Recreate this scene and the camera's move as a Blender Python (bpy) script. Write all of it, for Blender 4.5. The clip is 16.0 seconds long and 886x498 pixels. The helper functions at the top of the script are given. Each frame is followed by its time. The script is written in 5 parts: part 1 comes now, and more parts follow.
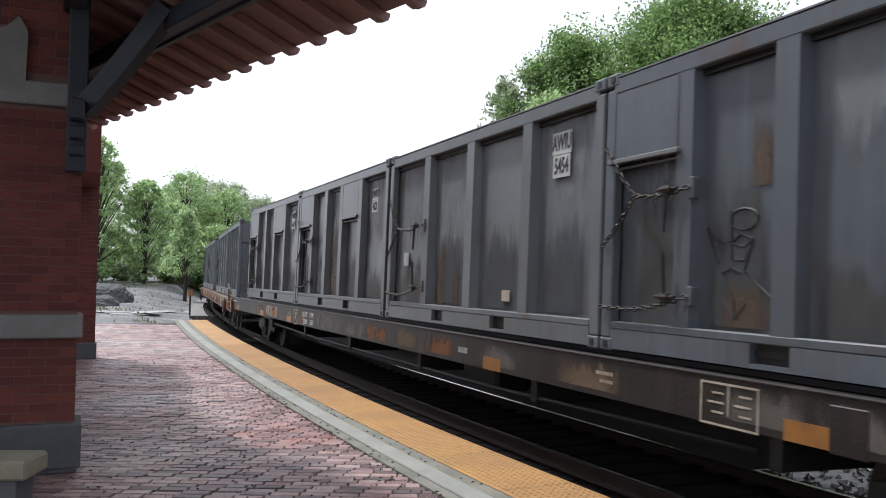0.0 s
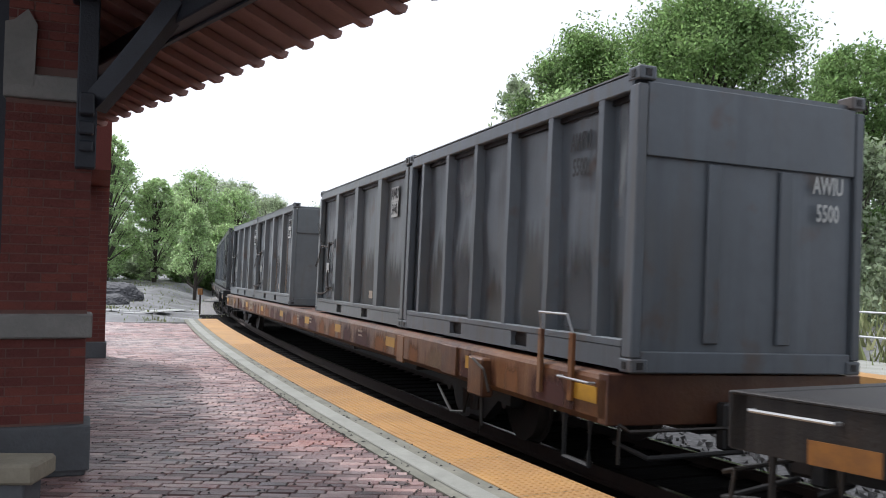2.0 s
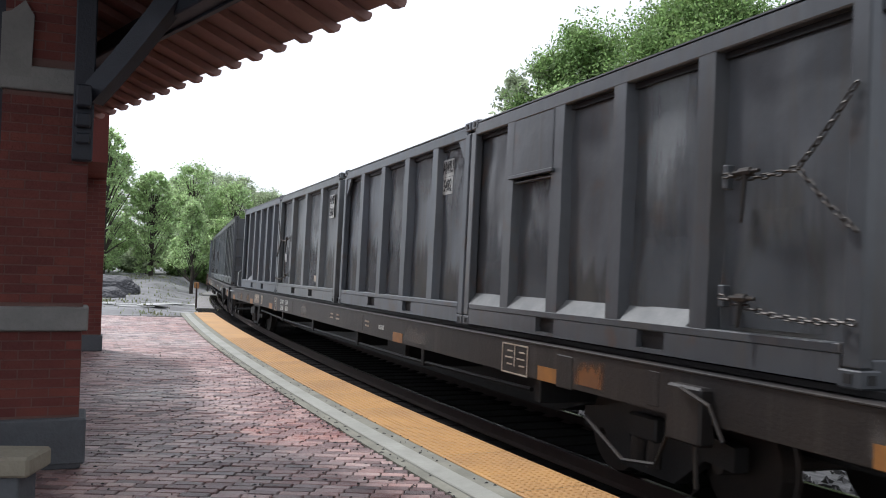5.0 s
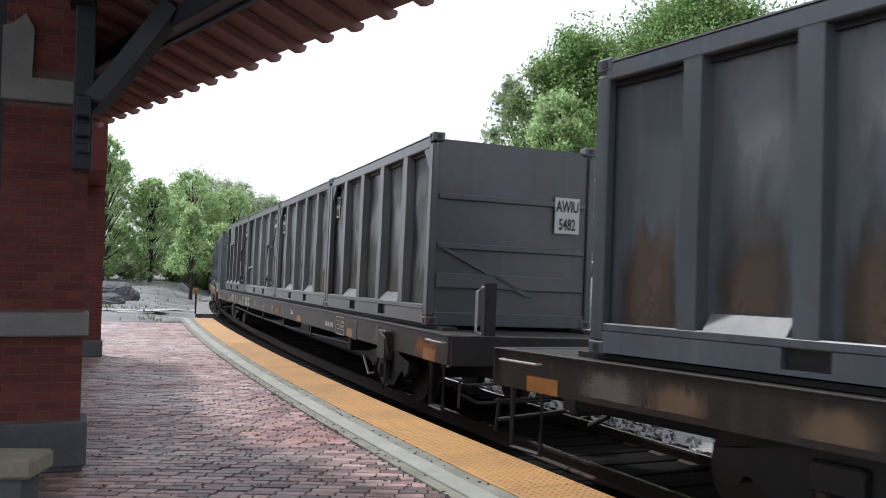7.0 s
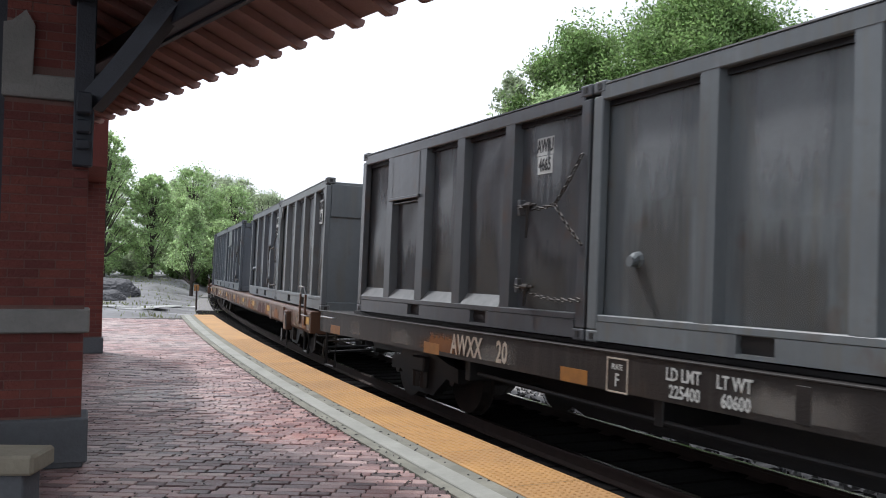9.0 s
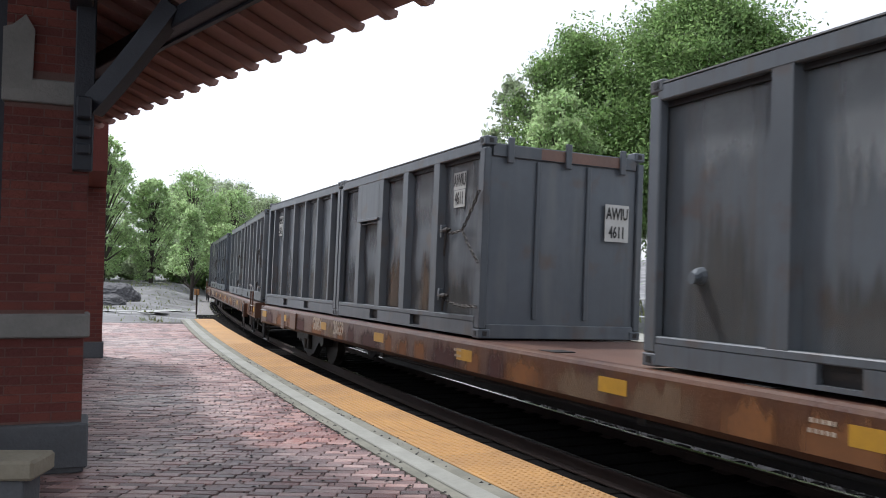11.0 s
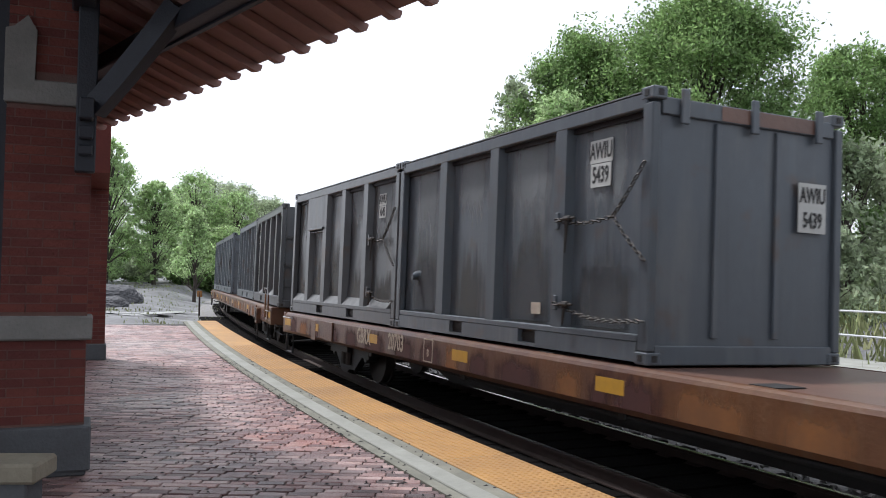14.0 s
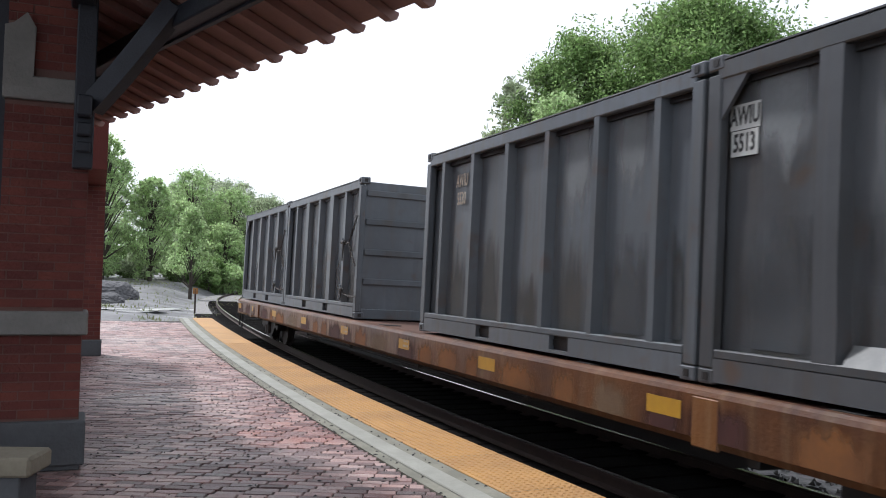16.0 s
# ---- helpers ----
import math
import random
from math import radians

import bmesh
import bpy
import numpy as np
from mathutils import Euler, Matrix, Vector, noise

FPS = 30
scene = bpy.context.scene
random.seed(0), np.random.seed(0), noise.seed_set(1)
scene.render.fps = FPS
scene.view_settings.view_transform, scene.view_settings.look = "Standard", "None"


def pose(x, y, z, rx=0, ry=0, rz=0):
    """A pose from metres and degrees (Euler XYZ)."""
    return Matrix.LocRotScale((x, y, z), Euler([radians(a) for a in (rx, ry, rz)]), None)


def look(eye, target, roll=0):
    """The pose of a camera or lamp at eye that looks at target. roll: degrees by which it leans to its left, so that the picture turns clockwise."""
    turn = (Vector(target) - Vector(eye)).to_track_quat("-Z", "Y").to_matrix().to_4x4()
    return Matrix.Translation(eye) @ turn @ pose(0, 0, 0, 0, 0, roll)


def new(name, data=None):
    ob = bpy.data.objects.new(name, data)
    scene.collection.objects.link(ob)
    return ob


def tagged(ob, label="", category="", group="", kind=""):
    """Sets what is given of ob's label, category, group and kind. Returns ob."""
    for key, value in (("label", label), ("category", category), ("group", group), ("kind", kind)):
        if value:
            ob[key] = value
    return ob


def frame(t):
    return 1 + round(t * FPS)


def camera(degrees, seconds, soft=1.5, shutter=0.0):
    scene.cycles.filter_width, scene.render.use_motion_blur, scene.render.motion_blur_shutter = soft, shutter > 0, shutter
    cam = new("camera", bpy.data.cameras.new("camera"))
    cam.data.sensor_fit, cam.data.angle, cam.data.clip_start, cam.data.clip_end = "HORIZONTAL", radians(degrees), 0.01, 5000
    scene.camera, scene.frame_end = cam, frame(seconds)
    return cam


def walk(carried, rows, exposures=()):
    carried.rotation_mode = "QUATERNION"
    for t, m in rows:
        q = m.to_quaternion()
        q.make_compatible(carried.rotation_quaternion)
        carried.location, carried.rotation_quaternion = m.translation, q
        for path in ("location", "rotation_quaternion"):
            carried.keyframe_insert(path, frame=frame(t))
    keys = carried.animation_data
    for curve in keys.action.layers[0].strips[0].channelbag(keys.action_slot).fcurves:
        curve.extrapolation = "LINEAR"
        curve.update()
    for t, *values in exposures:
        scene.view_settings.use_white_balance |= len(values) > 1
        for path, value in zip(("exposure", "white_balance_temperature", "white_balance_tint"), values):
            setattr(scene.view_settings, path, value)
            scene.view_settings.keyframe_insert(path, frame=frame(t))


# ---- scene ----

EYE, PITCH, ROLL = 1.535, 2.0, 0.88
cam = camera(54.57, 16.0, 0.95, 0.08)
# seconds, yaw, pitch, roll (degrees), drift along the platform
ROWS = [
    (0.0, -0.566, -0.036, 0.049, -0.083), (0.5, -0.381, -0.109, 0.096, 0.010), (1.0, -0.241, -0.119, 0.250, 0.070),
    (1.5, -0.131, -0.065, 0.168, 0.012), (2.0, 0.036, -0.080, 0.217, 0.087), (2.5, -0.072, 0.053, 0.093, -0.013),
    (3.0, -0.217, -0.057, -0.010, -0.103), (3.5, -0.284, -0.238, -0.050, -0.084), (4.0, -0.330, -0.499, 0.184, -0.040),
    (4.5, -0.173, -0.474, 0.803, 0.137), (5.5, -0.19, -0.30, 0.35, 0.03), (7.0, -0.213, -0.117, 0.198, -0.048),
    (7.5, -0.108, 0.038, 0.047, -0.128), (8.0, -0.037, -0.123, 0.142, -0.063), (8.5, -0.097, -0.315, 0.176, -0.049),
    (9.0, -0.175, -0.335, 0.227, -0.047), (11.5, -0.111, -0.075, -0.003, -0.034), (12.0, -0.061, -0.125, -0.047, 0.025),
    (12.5, -0.113, -0.088, -0.055, -0.036), (13.0, -0.161, -0.047, -0.017, -0.110), (13.5, -0.123, -0.040, -0.026, -0.102),
    (14.0, 0.0, 0.0, 0.0, 0.0), (14.5, 0.164, -0.077, 0.026, 0.113), (15.0, 0.170, -0.123, -0.179, 0.075),
    (15.5, 0.036, -0.089, 0.060, -0.008), (16.0, -0.222, -0.006, 0.631, -0.055),
]


def eye_pose(yaw, pitch, roll, drift):
    e = Vector((-0.36 * drift, drift, EYE))
    a, b = radians(yaw), radians(PITCH + pitch)
    return look(e, e + Vector((-math.sin(a) * math.cos(b), math.cos(a) * math.cos(b), math.sin(b))), ROLL + roll)


walk(cam, [(t, eye_pose(*r)) for t, *r in ROWS], [(0.0, 1.85, 6000, 12), (16.0, 1.85, 6000, 12)])

# ---- world and sun: bright overcast ----
world = bpy.data.worlds.new("overcast")
scene.world = world
world.use_nodes = True
wn, wl = world.node_tree.nodes, world.node_tree.links
sky = wn.new("ShaderNodeTexSky")
sky.sky_type, sky.sun_disc = "NISHITA", False
sky.sun_elevation, sky.sun_rotation = radians(60), radians(321)
sky.air_density, sky.dust_density, sky.ozone_density = 1.0, 2.0, 1.0
grey = wn.new("ShaderNodeHueSaturation")
grey.inputs["Saturation"].default_value = 0.22
grey.inputs["Value"].default_value = 1.0
wl.new(sky.outputs[0], grey.inputs["Color"])
veil = wn.new("ShaderNodeGamma")  # cloud evens the sky out
veil.inputs[1].default_value = 0.45
wl.new(grey.outputs[0], veil.inputs[0])
wl.new(veil.outputs[0], wn["Background"].inputs[0])
wn["Background"].inputs[1].default_value = 0.15
sun_data = bpy.data.lights.new("sun", "SUN")
sun_data.energy, sun_data.angle, sun_data.color = 0.95, radians(4.5), (1.0, 0.96, 0.9)
sun = new("sun", sun_data)
sun.matrix_world = look((-30, 40, 60), (-30 + 0.36 * 40, 40 - 0.31 * 40, 60 - 0.87 * 40))

# ---- materials ----


def mat(name, rgb, rough=0.7, metal=0.0, rgb2=None, scale=4.0, amount=0.5, bump=0.0, bscale=40.0, vary=0.0, island=False, spec=0.5,
        streak=None, streak_amount=0.0, rough2=None):
    """A principled material: two noises mix rgb with rgb2, fine bump, a little change from object to object."""
    m = bpy.data.materials.new(name)
    m.use_nodes = True
    n, l = m.node_tree.nodes, m.node_tree.links
    b = n["Principled BSDF"]
    b.inputs["Roughness"].default_value, b.inputs["Metallic"].default_value = rough, metal
    b.inputs["Specular IOR Level"].default_value = spec
    tc = n.new("ShaderNodeTexCoord")
    col = n.new("ShaderNodeRGB")
    col.outputs[0].default_value = (*rgb, 1)
    out = col.outputs[0]
    shift = n.new("ShaderNodeVectorMath")
    shift.operation = "MULTIPLY_ADD"
    l.new(n.new("ShaderNodeObjectInfo").outputs["Random"], shift.inputs[0])
    shift.inputs[1].default_value = (37.0, 53.0, 29.0)
    l.new(tc.outputs["Object"], shift.inputs[2])
    place = shift.outputs[0]

    def noise_tex(sc, detail=6.0, stretch=None):
        t = n.new("ShaderNodeTexNoise")
        t.inputs["Scale"].default_value, t.inputs["Detail"].default_value = sc, detail
        if stretch:
            mp = n.new("ShaderNodeMapping")
            mp.inputs["Scale"].default_value = stretch
            l.new(place, mp.inputs[0])
            l.new(mp.outputs[0], t.inputs["Vector"])
        else:
            l.new(place, t.inputs["Vector"])
        return t.outputs["Fac"]

    def ramp(fac, lo, hi, top):
        r = n.new("ShaderNodeMapRange")
        r.inputs["From Min"].default_value, r.inputs["From Max"].default_value = lo, hi
        r.inputs["To Max"].default_value = top
        l.new(fac, r.inputs["Value"])
        return r.outputs[0]

    def mix(fac, a, c):
        x = n.new("ShaderNodeMix")
        x.data_type = "RGBA"
        l.new(fac, x.inputs["Factor"])
        l.new(a, x.inputs["A"])
        if isinstance(c, tuple):
            x.inputs["B"].default_value = (*c, 1)
        else:
            l.new(c, x.inputs["B"])
        return x.outputs["Result"]

    if rgb2:
        out = mix(ramp(noise_tex(scale), 0.35, 0.65, amount), out, rgb2)
        out = mix(ramp(noise_tex(scale * 9), 0.4, 0.7, amount * 0.5), out, rgb2)
    if streak:
        out = mix(ramp(noise_tex(1.0, 8.0, (3.0, 7.0, 0.5)), 0.52, 0.72, streak_amount), out, streak)
        out = mix(ramp(noise_tex(1.0, 8.0, (8.0, 12.0, 0.7)), 0.55, 0.78, streak_amount * 0.5), out, streak)
        out = mix(ramp(noise_tex(1.0, 9.0, (4.0, 9.0, 0.30)), 0.58, 0.80, min(0.75, streak_amount * 0.9)), out, tuple(0.35 * q for q in rgb))
        out = mix(ramp(noise_tex(2.3, 10.0), 0.60, 0.72, min(0.8, streak_amount * 1.1)), out, (0.10, 0.06, 0.035))
        out = mix(ramp(noise_tex(1.0, 7.0, (5.0, 8.0, 0.3)), 0.58, 0.8, streak_amount * 0.6), out, tuple(min(1, 1.7 * q) for q in rgb))
    if vary:
        hs = n.new("ShaderNodeHueSaturation")
        src = n.new("ShaderNodeNewGeometry").outputs["Random Per Island"] if island else n.new("ShaderNodeObjectInfo").outputs["Random"]
        r = n.new("ShaderNodeMapRange")
        r.inputs["To Min"].default_value, r.inputs["To Max"].default_value = 1 - vary, 1 + vary
        l.new(src, r.inputs["Value"])
        l.new(r.outputs[0], hs.inputs["Value"])
        r2 = n.new("ShaderNodeMath")
        r2.operation = "MULTIPLY_ADD"
        l.new(src, r2.inputs[0])
        r2.inputs[1].default_value, r2.inputs[2].default_value = 0.03 * vary, 0.5 - 0.015 * vary
        l.new(r2.outputs[0], hs.inputs["Hue"])
        l.new(out, hs.inputs["Color"])
        out = hs.outputs[0]
    l.new(out, b.inputs["Base Color"])
    if rough2 is not None:
        l.new(ramp(noise_tex(scale * 0.8), 0.35, 0.65, 1.0), (rr := n.new("ShaderNodeMapRange")).inputs["Value"])
        rr.inputs["To Min"].default_value, rr.inputs["To Max"].default_value = rough, rough2
        l.new(rr.outputs[0], b.inputs["Roughness"])
    if bump:
        bp = n.new("ShaderNodeBump")
        bp.inputs["Strength"].default_value, bp.inputs["Distance"].default_value = bump, 0.02
        l.new(noise_tex(bscale), bp.inputs["Height"])
        l.new(bp.outputs[0], b.inputs["Normal"])
    return m


M_PAVE = mat("paving_brick", (0.235, 0.098, 0.085), 0.50, 0, (0.33, 0.265, 0.255), 0.42, 0.85, 0.5, 60, 0.62, True, rough2=0.30)
M_PAVE1 = mat("paving_brick_single", (0.235, 0.098, 0.085), 0.50, 0, (0.33, 0.265, 0.255), 0.42, 0.85, 0.5, 60, 0.62, False, rough2=0.30)
M_JOINT = mat("sand_joint", (0.055, 0.047, 0.042), 0.95, 0, (0.03, 0.026, 0.024), 3, 0.6, 0.4, 80)
M_WALLBRICK = mat("wall_brick", (0.17, 0.042, 0.032), 0.8, 0, (0.11, 0.03, 0.025), 2, 0.5, 0.4, 50, 0.25, True)
M_WALLBRICK1 = mat("wall_brick_single", (0.17, 0.042, 0.032), 0.8, 0, (0.11, 0.03, 0.025), 2, 0.5, 0.4, 50, 0.25, False)
M_MORTAR = mat("mortar", (0.20, 0.115, 0.095), 0.9, 0, (0.12, 0.075, 0.065), 4, 0.5, 0.3, 80)
M_STONE = mat("grey_sandstone", (0.27, 0.265, 0.25), 0.85, 0, (0.18, 0.18, 0.17), 3, 0.6, 0.4, 40)
M_BENCH = mat("tan_sandstone", (0.34, 0.31, 0.235), 0.85, 0, (0.22, 0.20, 0.15), 3, 0.6, 0.4, 40)
M_BASE = mat("dark_stone", (0.13, 0.14, 0.15), 0.85, 0, (0.08, 0.085, 0.09), 3, 0.6, 0.4, 40)
M_TIMBER = mat("painted_timber", (0.032, 0.038, 0.052), 0.6, 0, (0.02, 0.024, 0.032), 4, 0.5, 0.2, 60)
M_SOFFIT = mat("red_brown_soffit", (0.36, 0.215, 0.185), 0.7, 0, (0.25, 0.145, 0.125), 3, 0.5, 0.2, 60)
M_YELLOW = mat("yellow_tactile", (0.47, 0.255, 0.075), 0.6, 0, (0.32, 0.175, 0.065), 1.1, 0.7, 0.2, 90)
M_KERB = mat("concrete", (0.34, 0.34, 0.305), 0.85, 0, (0.22, 0.225, 0.195), 2, 0.6, 0.3, 60)
M_GUTTER = mat("dirty_concrete", (0.25, 0.245, 0.20), 0.9, 0, (0.14, 0.14, 0.115), 3, 0.7, 0.3, 60)
M_BALLAST = mat("ballast", (0.30, 0.29, 0.28), 0.95, 0, (0.16, 0.155, 0.15), 9, 0.9, 0.9, 25, 0.35, True)
# ballast with the deep shade under the train put into its colour
M_BALLAST_SHADE = mat("shaded_ballast", (0.009, 0.0087, 0.0087), 1.0, 0, (0.011, 0.010, 0.0095), 9, 0.8, 0.9, 25, 0.35, True, 0.05)
M_GRAVEL = mat("wet_gravel", (0.20, 0.20, 0.202), 0.85, 0, (0.115, 0.115, 0.117), 0.5, 0.9, 0.15, 14, rough2=0.35)
M_MOUND = mat("dark_gravel", (0.085, 0.085, 0.09), 0.95, 0, (0.13, 0.13, 0.135), 5, 0.8, 1.0, 30)
# puddle water painted pale in place of the sky it would mirror
M_WATER = mat("sky_pale_puddle", (0.55, 0.55, 0.54), 0.30, 0, (0.40, 0.40, 0.38), 2, 0.5, 0.08, 6)
M_GRASS = mat("grass", (0.22, 0.28, 0.10), 0.9, 0, (0.30, 0.28, 0.16), 0.8, 0.7, 0.5, 20, 0.35, True)
M_RAIL = mat("rail_steel", (0.45, 0.42, 0.40), 0.25, 1.0, (0.30, 0.24, 0.2), 6, 0.4)
M_RAILSIDE = mat("rusty_rail", (0.05, 0.032, 0.026), 0.8, 0.2, (0.03, 0.021, 0.018), 6, 0.5)
# near-black too, the shade under the train is in this colour
M_TIE = mat("sleeper_wood", (0.007, 0.0065, 0.006), 1.0, 0, (0.010, 0.009, 0.0085), 5, 0.6, 0.4, 40, 0.0, False, 0.05)
GREYS = [
    mat("grey_container_paint", (0.115, 0.132, 0.150), 0.42, 0, (0.085, 0.095, 0.105), 0.9, 0.7, 0.2, 4, 0.12, False, 0.5, (0.10, 0.088, 0.072), 0.50),
    mat("pale_container_paint", (0.150, 0.166, 0.172), 0.45, 0, (0.110, 0.122, 0.128), 0.9, 0.7, 0.2, 4, 0.12, False, 0.5, (0.135, 0.122, 0.092), 0.52),
    mat("dark_container_paint", (0.088, 0.094, 0.102), 0.30, 0, (0.062, 0.066, 0.070), 0.9, 0.7, 0.25, 4, 0.12, False, 0.5, (0.085, 0.075, 0.062), 0.50),
    mat("blue_container_paint", (0.088, 0.104, 0.122), 0.4, 0, (0.070, 0.080, 0.091), 0.9, 0.7, 0.2, 4, 0.12, False, 0.5, (0.15, 0.155, 0.155), 0.45),
]


def stain_mat(name, rgb, rgb2, cover, up=True):
    """A thin film of rust or grime: runs and ragged edges, bare towards its rim."""
    m = mat(name, rgb, 0.75, 0, rgb2, 2.5, 0.9)
    n, l = m.node_tree.nodes, m.node_tree.links

    def calc(op, a, c, clamp=False):
        x = n.new("ShaderNodeMath")
        x.operation, x.use_clamp = op, clamp
        for k, q in enumerate((a, c)):
            if isinstance(q, float):
                x.inputs[k].default_value = q
            else:
                l.new(q, x.inputs[k])
        return x.outputs[0]

    tc = n.new("ShaderNodeTexCoord")
    sep = n.new("ShaderNodeSeparateXYZ")
    l.new(tc.outputs["Generated"], sep.inputs[0])
    y, z = sep.outputs["Y"], sep.outputs["Z"]
    rim = calc("MULTIPLY", calc("MULTIPLY", y, calc("SUBTRACT", 1.0, y)), 4.0, True)
    fade = calc("MULTIPLY", calc("SUBTRACT", 1.05, z) if up else calc("ADD", z, 0.05), 1.6, True)
    mp = n.new("ShaderNodeMapping")
    mp.inputs["Scale"].default_value = (3.0, 9.0, 1.1)
    l.new(tc.outputs["Object"], mp.inputs[0])
    sh = n.new("ShaderNodeVectorMath")
    sh.operation = "ADD"
    l.new(mp.outputs[0], sh.inputs[0])
    l.new(n.new("ShaderNodeObjectInfo").outputs["Random"], (sc := n.new("ShaderNodeVectorMath")).inputs[0])
    sc.operation = "SCALE"
    sc.inputs["Scale"].default_value = 71.0
    l.new(sc.outputs[0], sh.inputs[1])
    run = n.new("ShaderNodeTexNoise")
    run.inputs["Scale"].default_value, run.inputs["Detail"].default_value = 1.0, 9.0
    l.new(sh.outputs[0], run.inputs["Vector"])
    body = calc("ADD", calc("MULTIPLY", rim, calc("MULTIPLY", fade, 0.75)), calc("MULTIPLY", run.outputs["Fac"], 1.3))
    r = n.new("ShaderNodeMapRange")
    r.interpolation_type = "SMOOTHSTEP"
    r.inputs["From Min"].default_value, r.inputs["From Max"].default_value = 0.72, 1.25
    r.inputs["To Max"].default_value = cover
    l.new(body, r.inputs["Value"])
    l.new(calc("MULTIPLY", r.outputs[0], calc("MULTIPLY", rim, 1.15, True)), n["Principled BSDF"].inputs["Alpha"])
    return m


M_RUSTPATCH = stain_mat("rust_stain", (0.110, 0.072, 0.042), (0.075, 0.052, 0.036), 0.78)
M_GRIME = stain_mat("brown_grime", (0.090, 0.084, 0.072), (0.060, 0.058, 0.052), 0.55)
M_CHALK = stain_mat("chalky_paint", (0.24, 0.255, 0.265), (0.18, 0.192, 0.20), 0.7, False)
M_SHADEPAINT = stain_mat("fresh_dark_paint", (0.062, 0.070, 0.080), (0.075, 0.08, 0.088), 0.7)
SILL_STAINS = [stain_mat("maroon_paint", (0.050, 0.016, 0.015), (0.07, 0.022, 0.018), 0.9), stain_mat("tan_dust", (0.24, 0.165, 0.10), (0.17, 0.11, 0.065), 0.6),
               stain_mat("orange_rust", (0.25, 0.10, 0.028), (0.16, 0.065, 0.024), 0.85), stain_mat("pale_scrapes", (0.30, 0.28, 0.25), (0.20, 0.18, 0.16), 0.4)]
M_WORN = mat("bare_bright_steel", (0.20, 0.205, 0.20), 0.5, 0.1, (0.11, 0.115, 0.12), 6, 0.6)
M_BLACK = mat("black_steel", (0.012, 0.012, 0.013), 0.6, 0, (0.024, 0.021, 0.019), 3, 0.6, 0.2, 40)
M_SILLB = mat("weathered_black_sill", (0.014, 0.013, 0.0135), 0.5, 0, (0.030, 0.024, 0.020), 0.7, 0.6, 0.2, 40, 0.1, False, 0.4, (0.10, 0.09, 0.078), 0.22)
M_SILLR = mat("rusty_red_sill", (0.055, 0.021, 0.016), 0.38, 0, (0.135, 0.06, 0.026), 0.7, 0.8, 0.25, 30, 0.2, False, 0.5, (0.17, 0.115, 0.075), 0.30)
M_SILLO = mat("orange_rust_sill", (0.062, 0.025, 0.016), 0.36, 0, (0.19, 0.080, 0.026), 0.7, 0.9, 0.25, 30, 0.2, False, 0.5, (0.28, 0.18, 0.10), 0.42)
M_ORANGE = mat("orange_reflector", (0.34, 0.145, 0.03), 0.5, 0, (0.18, 0.085, 0.03), 8, 0.6)
M_YREFL = mat("yellow_reflector", (0.50, 0.275, 0.025), 0.45, 0, (0.30, 0.16, 0.03), 8, 0.4)
M_DECK = mat("rusted_deck", (0.165, 0.088, 0.062), 0.38, 0, (0.10, 0.06, 0.048), 1.5, 0.6, 0.2, 20)
M_WHITE = mat("white_decal", (0.55, 0.56, 0.54), 0.6, 0, (0.42, 0.42, 0.39), 6, 0.5)
M_CREAM = mat("cream_lettering", (0.50, 0.44, 0.36), 0.7, 0, (0.28, 0.2, 0.15), 6, 0.6)
M_INK = mat("black_lettering", (0.02, 0.02, 0.02), 0.6)
M_CHAIN = mat("chain_steel", (0.040, 0.038, 0.036), 0.45, 0.5, (0.055, 0.040, 0.030), 20, 0.5)
M_WHEEL = mat("wheel_steel", (0.04, 0.035, 0.032), 0.55, 0.5, (0.07, 0.05, 0.04), 5, 0.5)
M_GALV = mat("galvanised_pipe", (0.50, 0.51, 0.52), 0.45, 0.6, (0.4, 0.41, 0.42), 6, 0.4)
M_BARK = mat("bark", (0.075, 0.06, 0.05), 0.9, 0, (0.04, 0.033, 0.028), 6, 0.6, 0.5, 30)


def leaf_mat(name, a, c):
    m = mat(name, a, 0.55, 0, c, 0.6, 0.8, 0, 1, 0.45, True, 0.3)
    n, l = m.node_tree.nodes, m.node_tree.links
    b = n["Principled BSDF"]
    tr = n.new("ShaderNodeBsdfTranslucent")
    l.new(b.inputs["Base Color"].links[0].from_socket, tr.inputs["Color"])
    mx = n.new("ShaderNodeMixShader")
    mx.inputs[0].default_value = 0.6
    l.new(b.outputs[0], mx.inputs[1])
    l.new(tr.outputs[0], mx.inputs[2])
    l.new(mx.outputs[0], n["Material Output"].inputs["Surface"])
    return m


# spring and dull leaves are lightened and greyed, distance haze painted into them
M_LEAF = [leaf_mat("maple_leaves", (0.25, 0.37, 0.13), (0.18, 0.28, 0.11)), leaf_mat("hazy_spring_leaves", (0.47, 0.60, 0.30), (0.38, 0.51, 0.26)),
          leaf_mat("hazy_dull_leaves", (0.42, 0.48, 0.31), (0.35, 0.42, 0.28))]

# ---- mesh helpers ----


def box(bm, x0, x1, y0, y1, z0, z1, bevel=0.0):
    vs = [bm.verts.new((x, y, z)) for z in (z0, z1) for x, y in ((x0, y0), (x1, y0), (x1, y1), (x0, y1))]
    fs = [bm.faces.new([vs[i] for i in f]) for f in ((3, 2, 1, 0), (4, 5, 6, 7), (0, 1, 5, 4), (1, 2, 6, 5), (2, 3, 7, 6), (3, 0, 4, 7))]
    if bevel:
        es = {e for f in fs for e in f.edges}
        bmesh.ops.bevel(bm, geom=list(es), offset=bevel, segments=1, affect="EDGES", clamp_overlap=True)


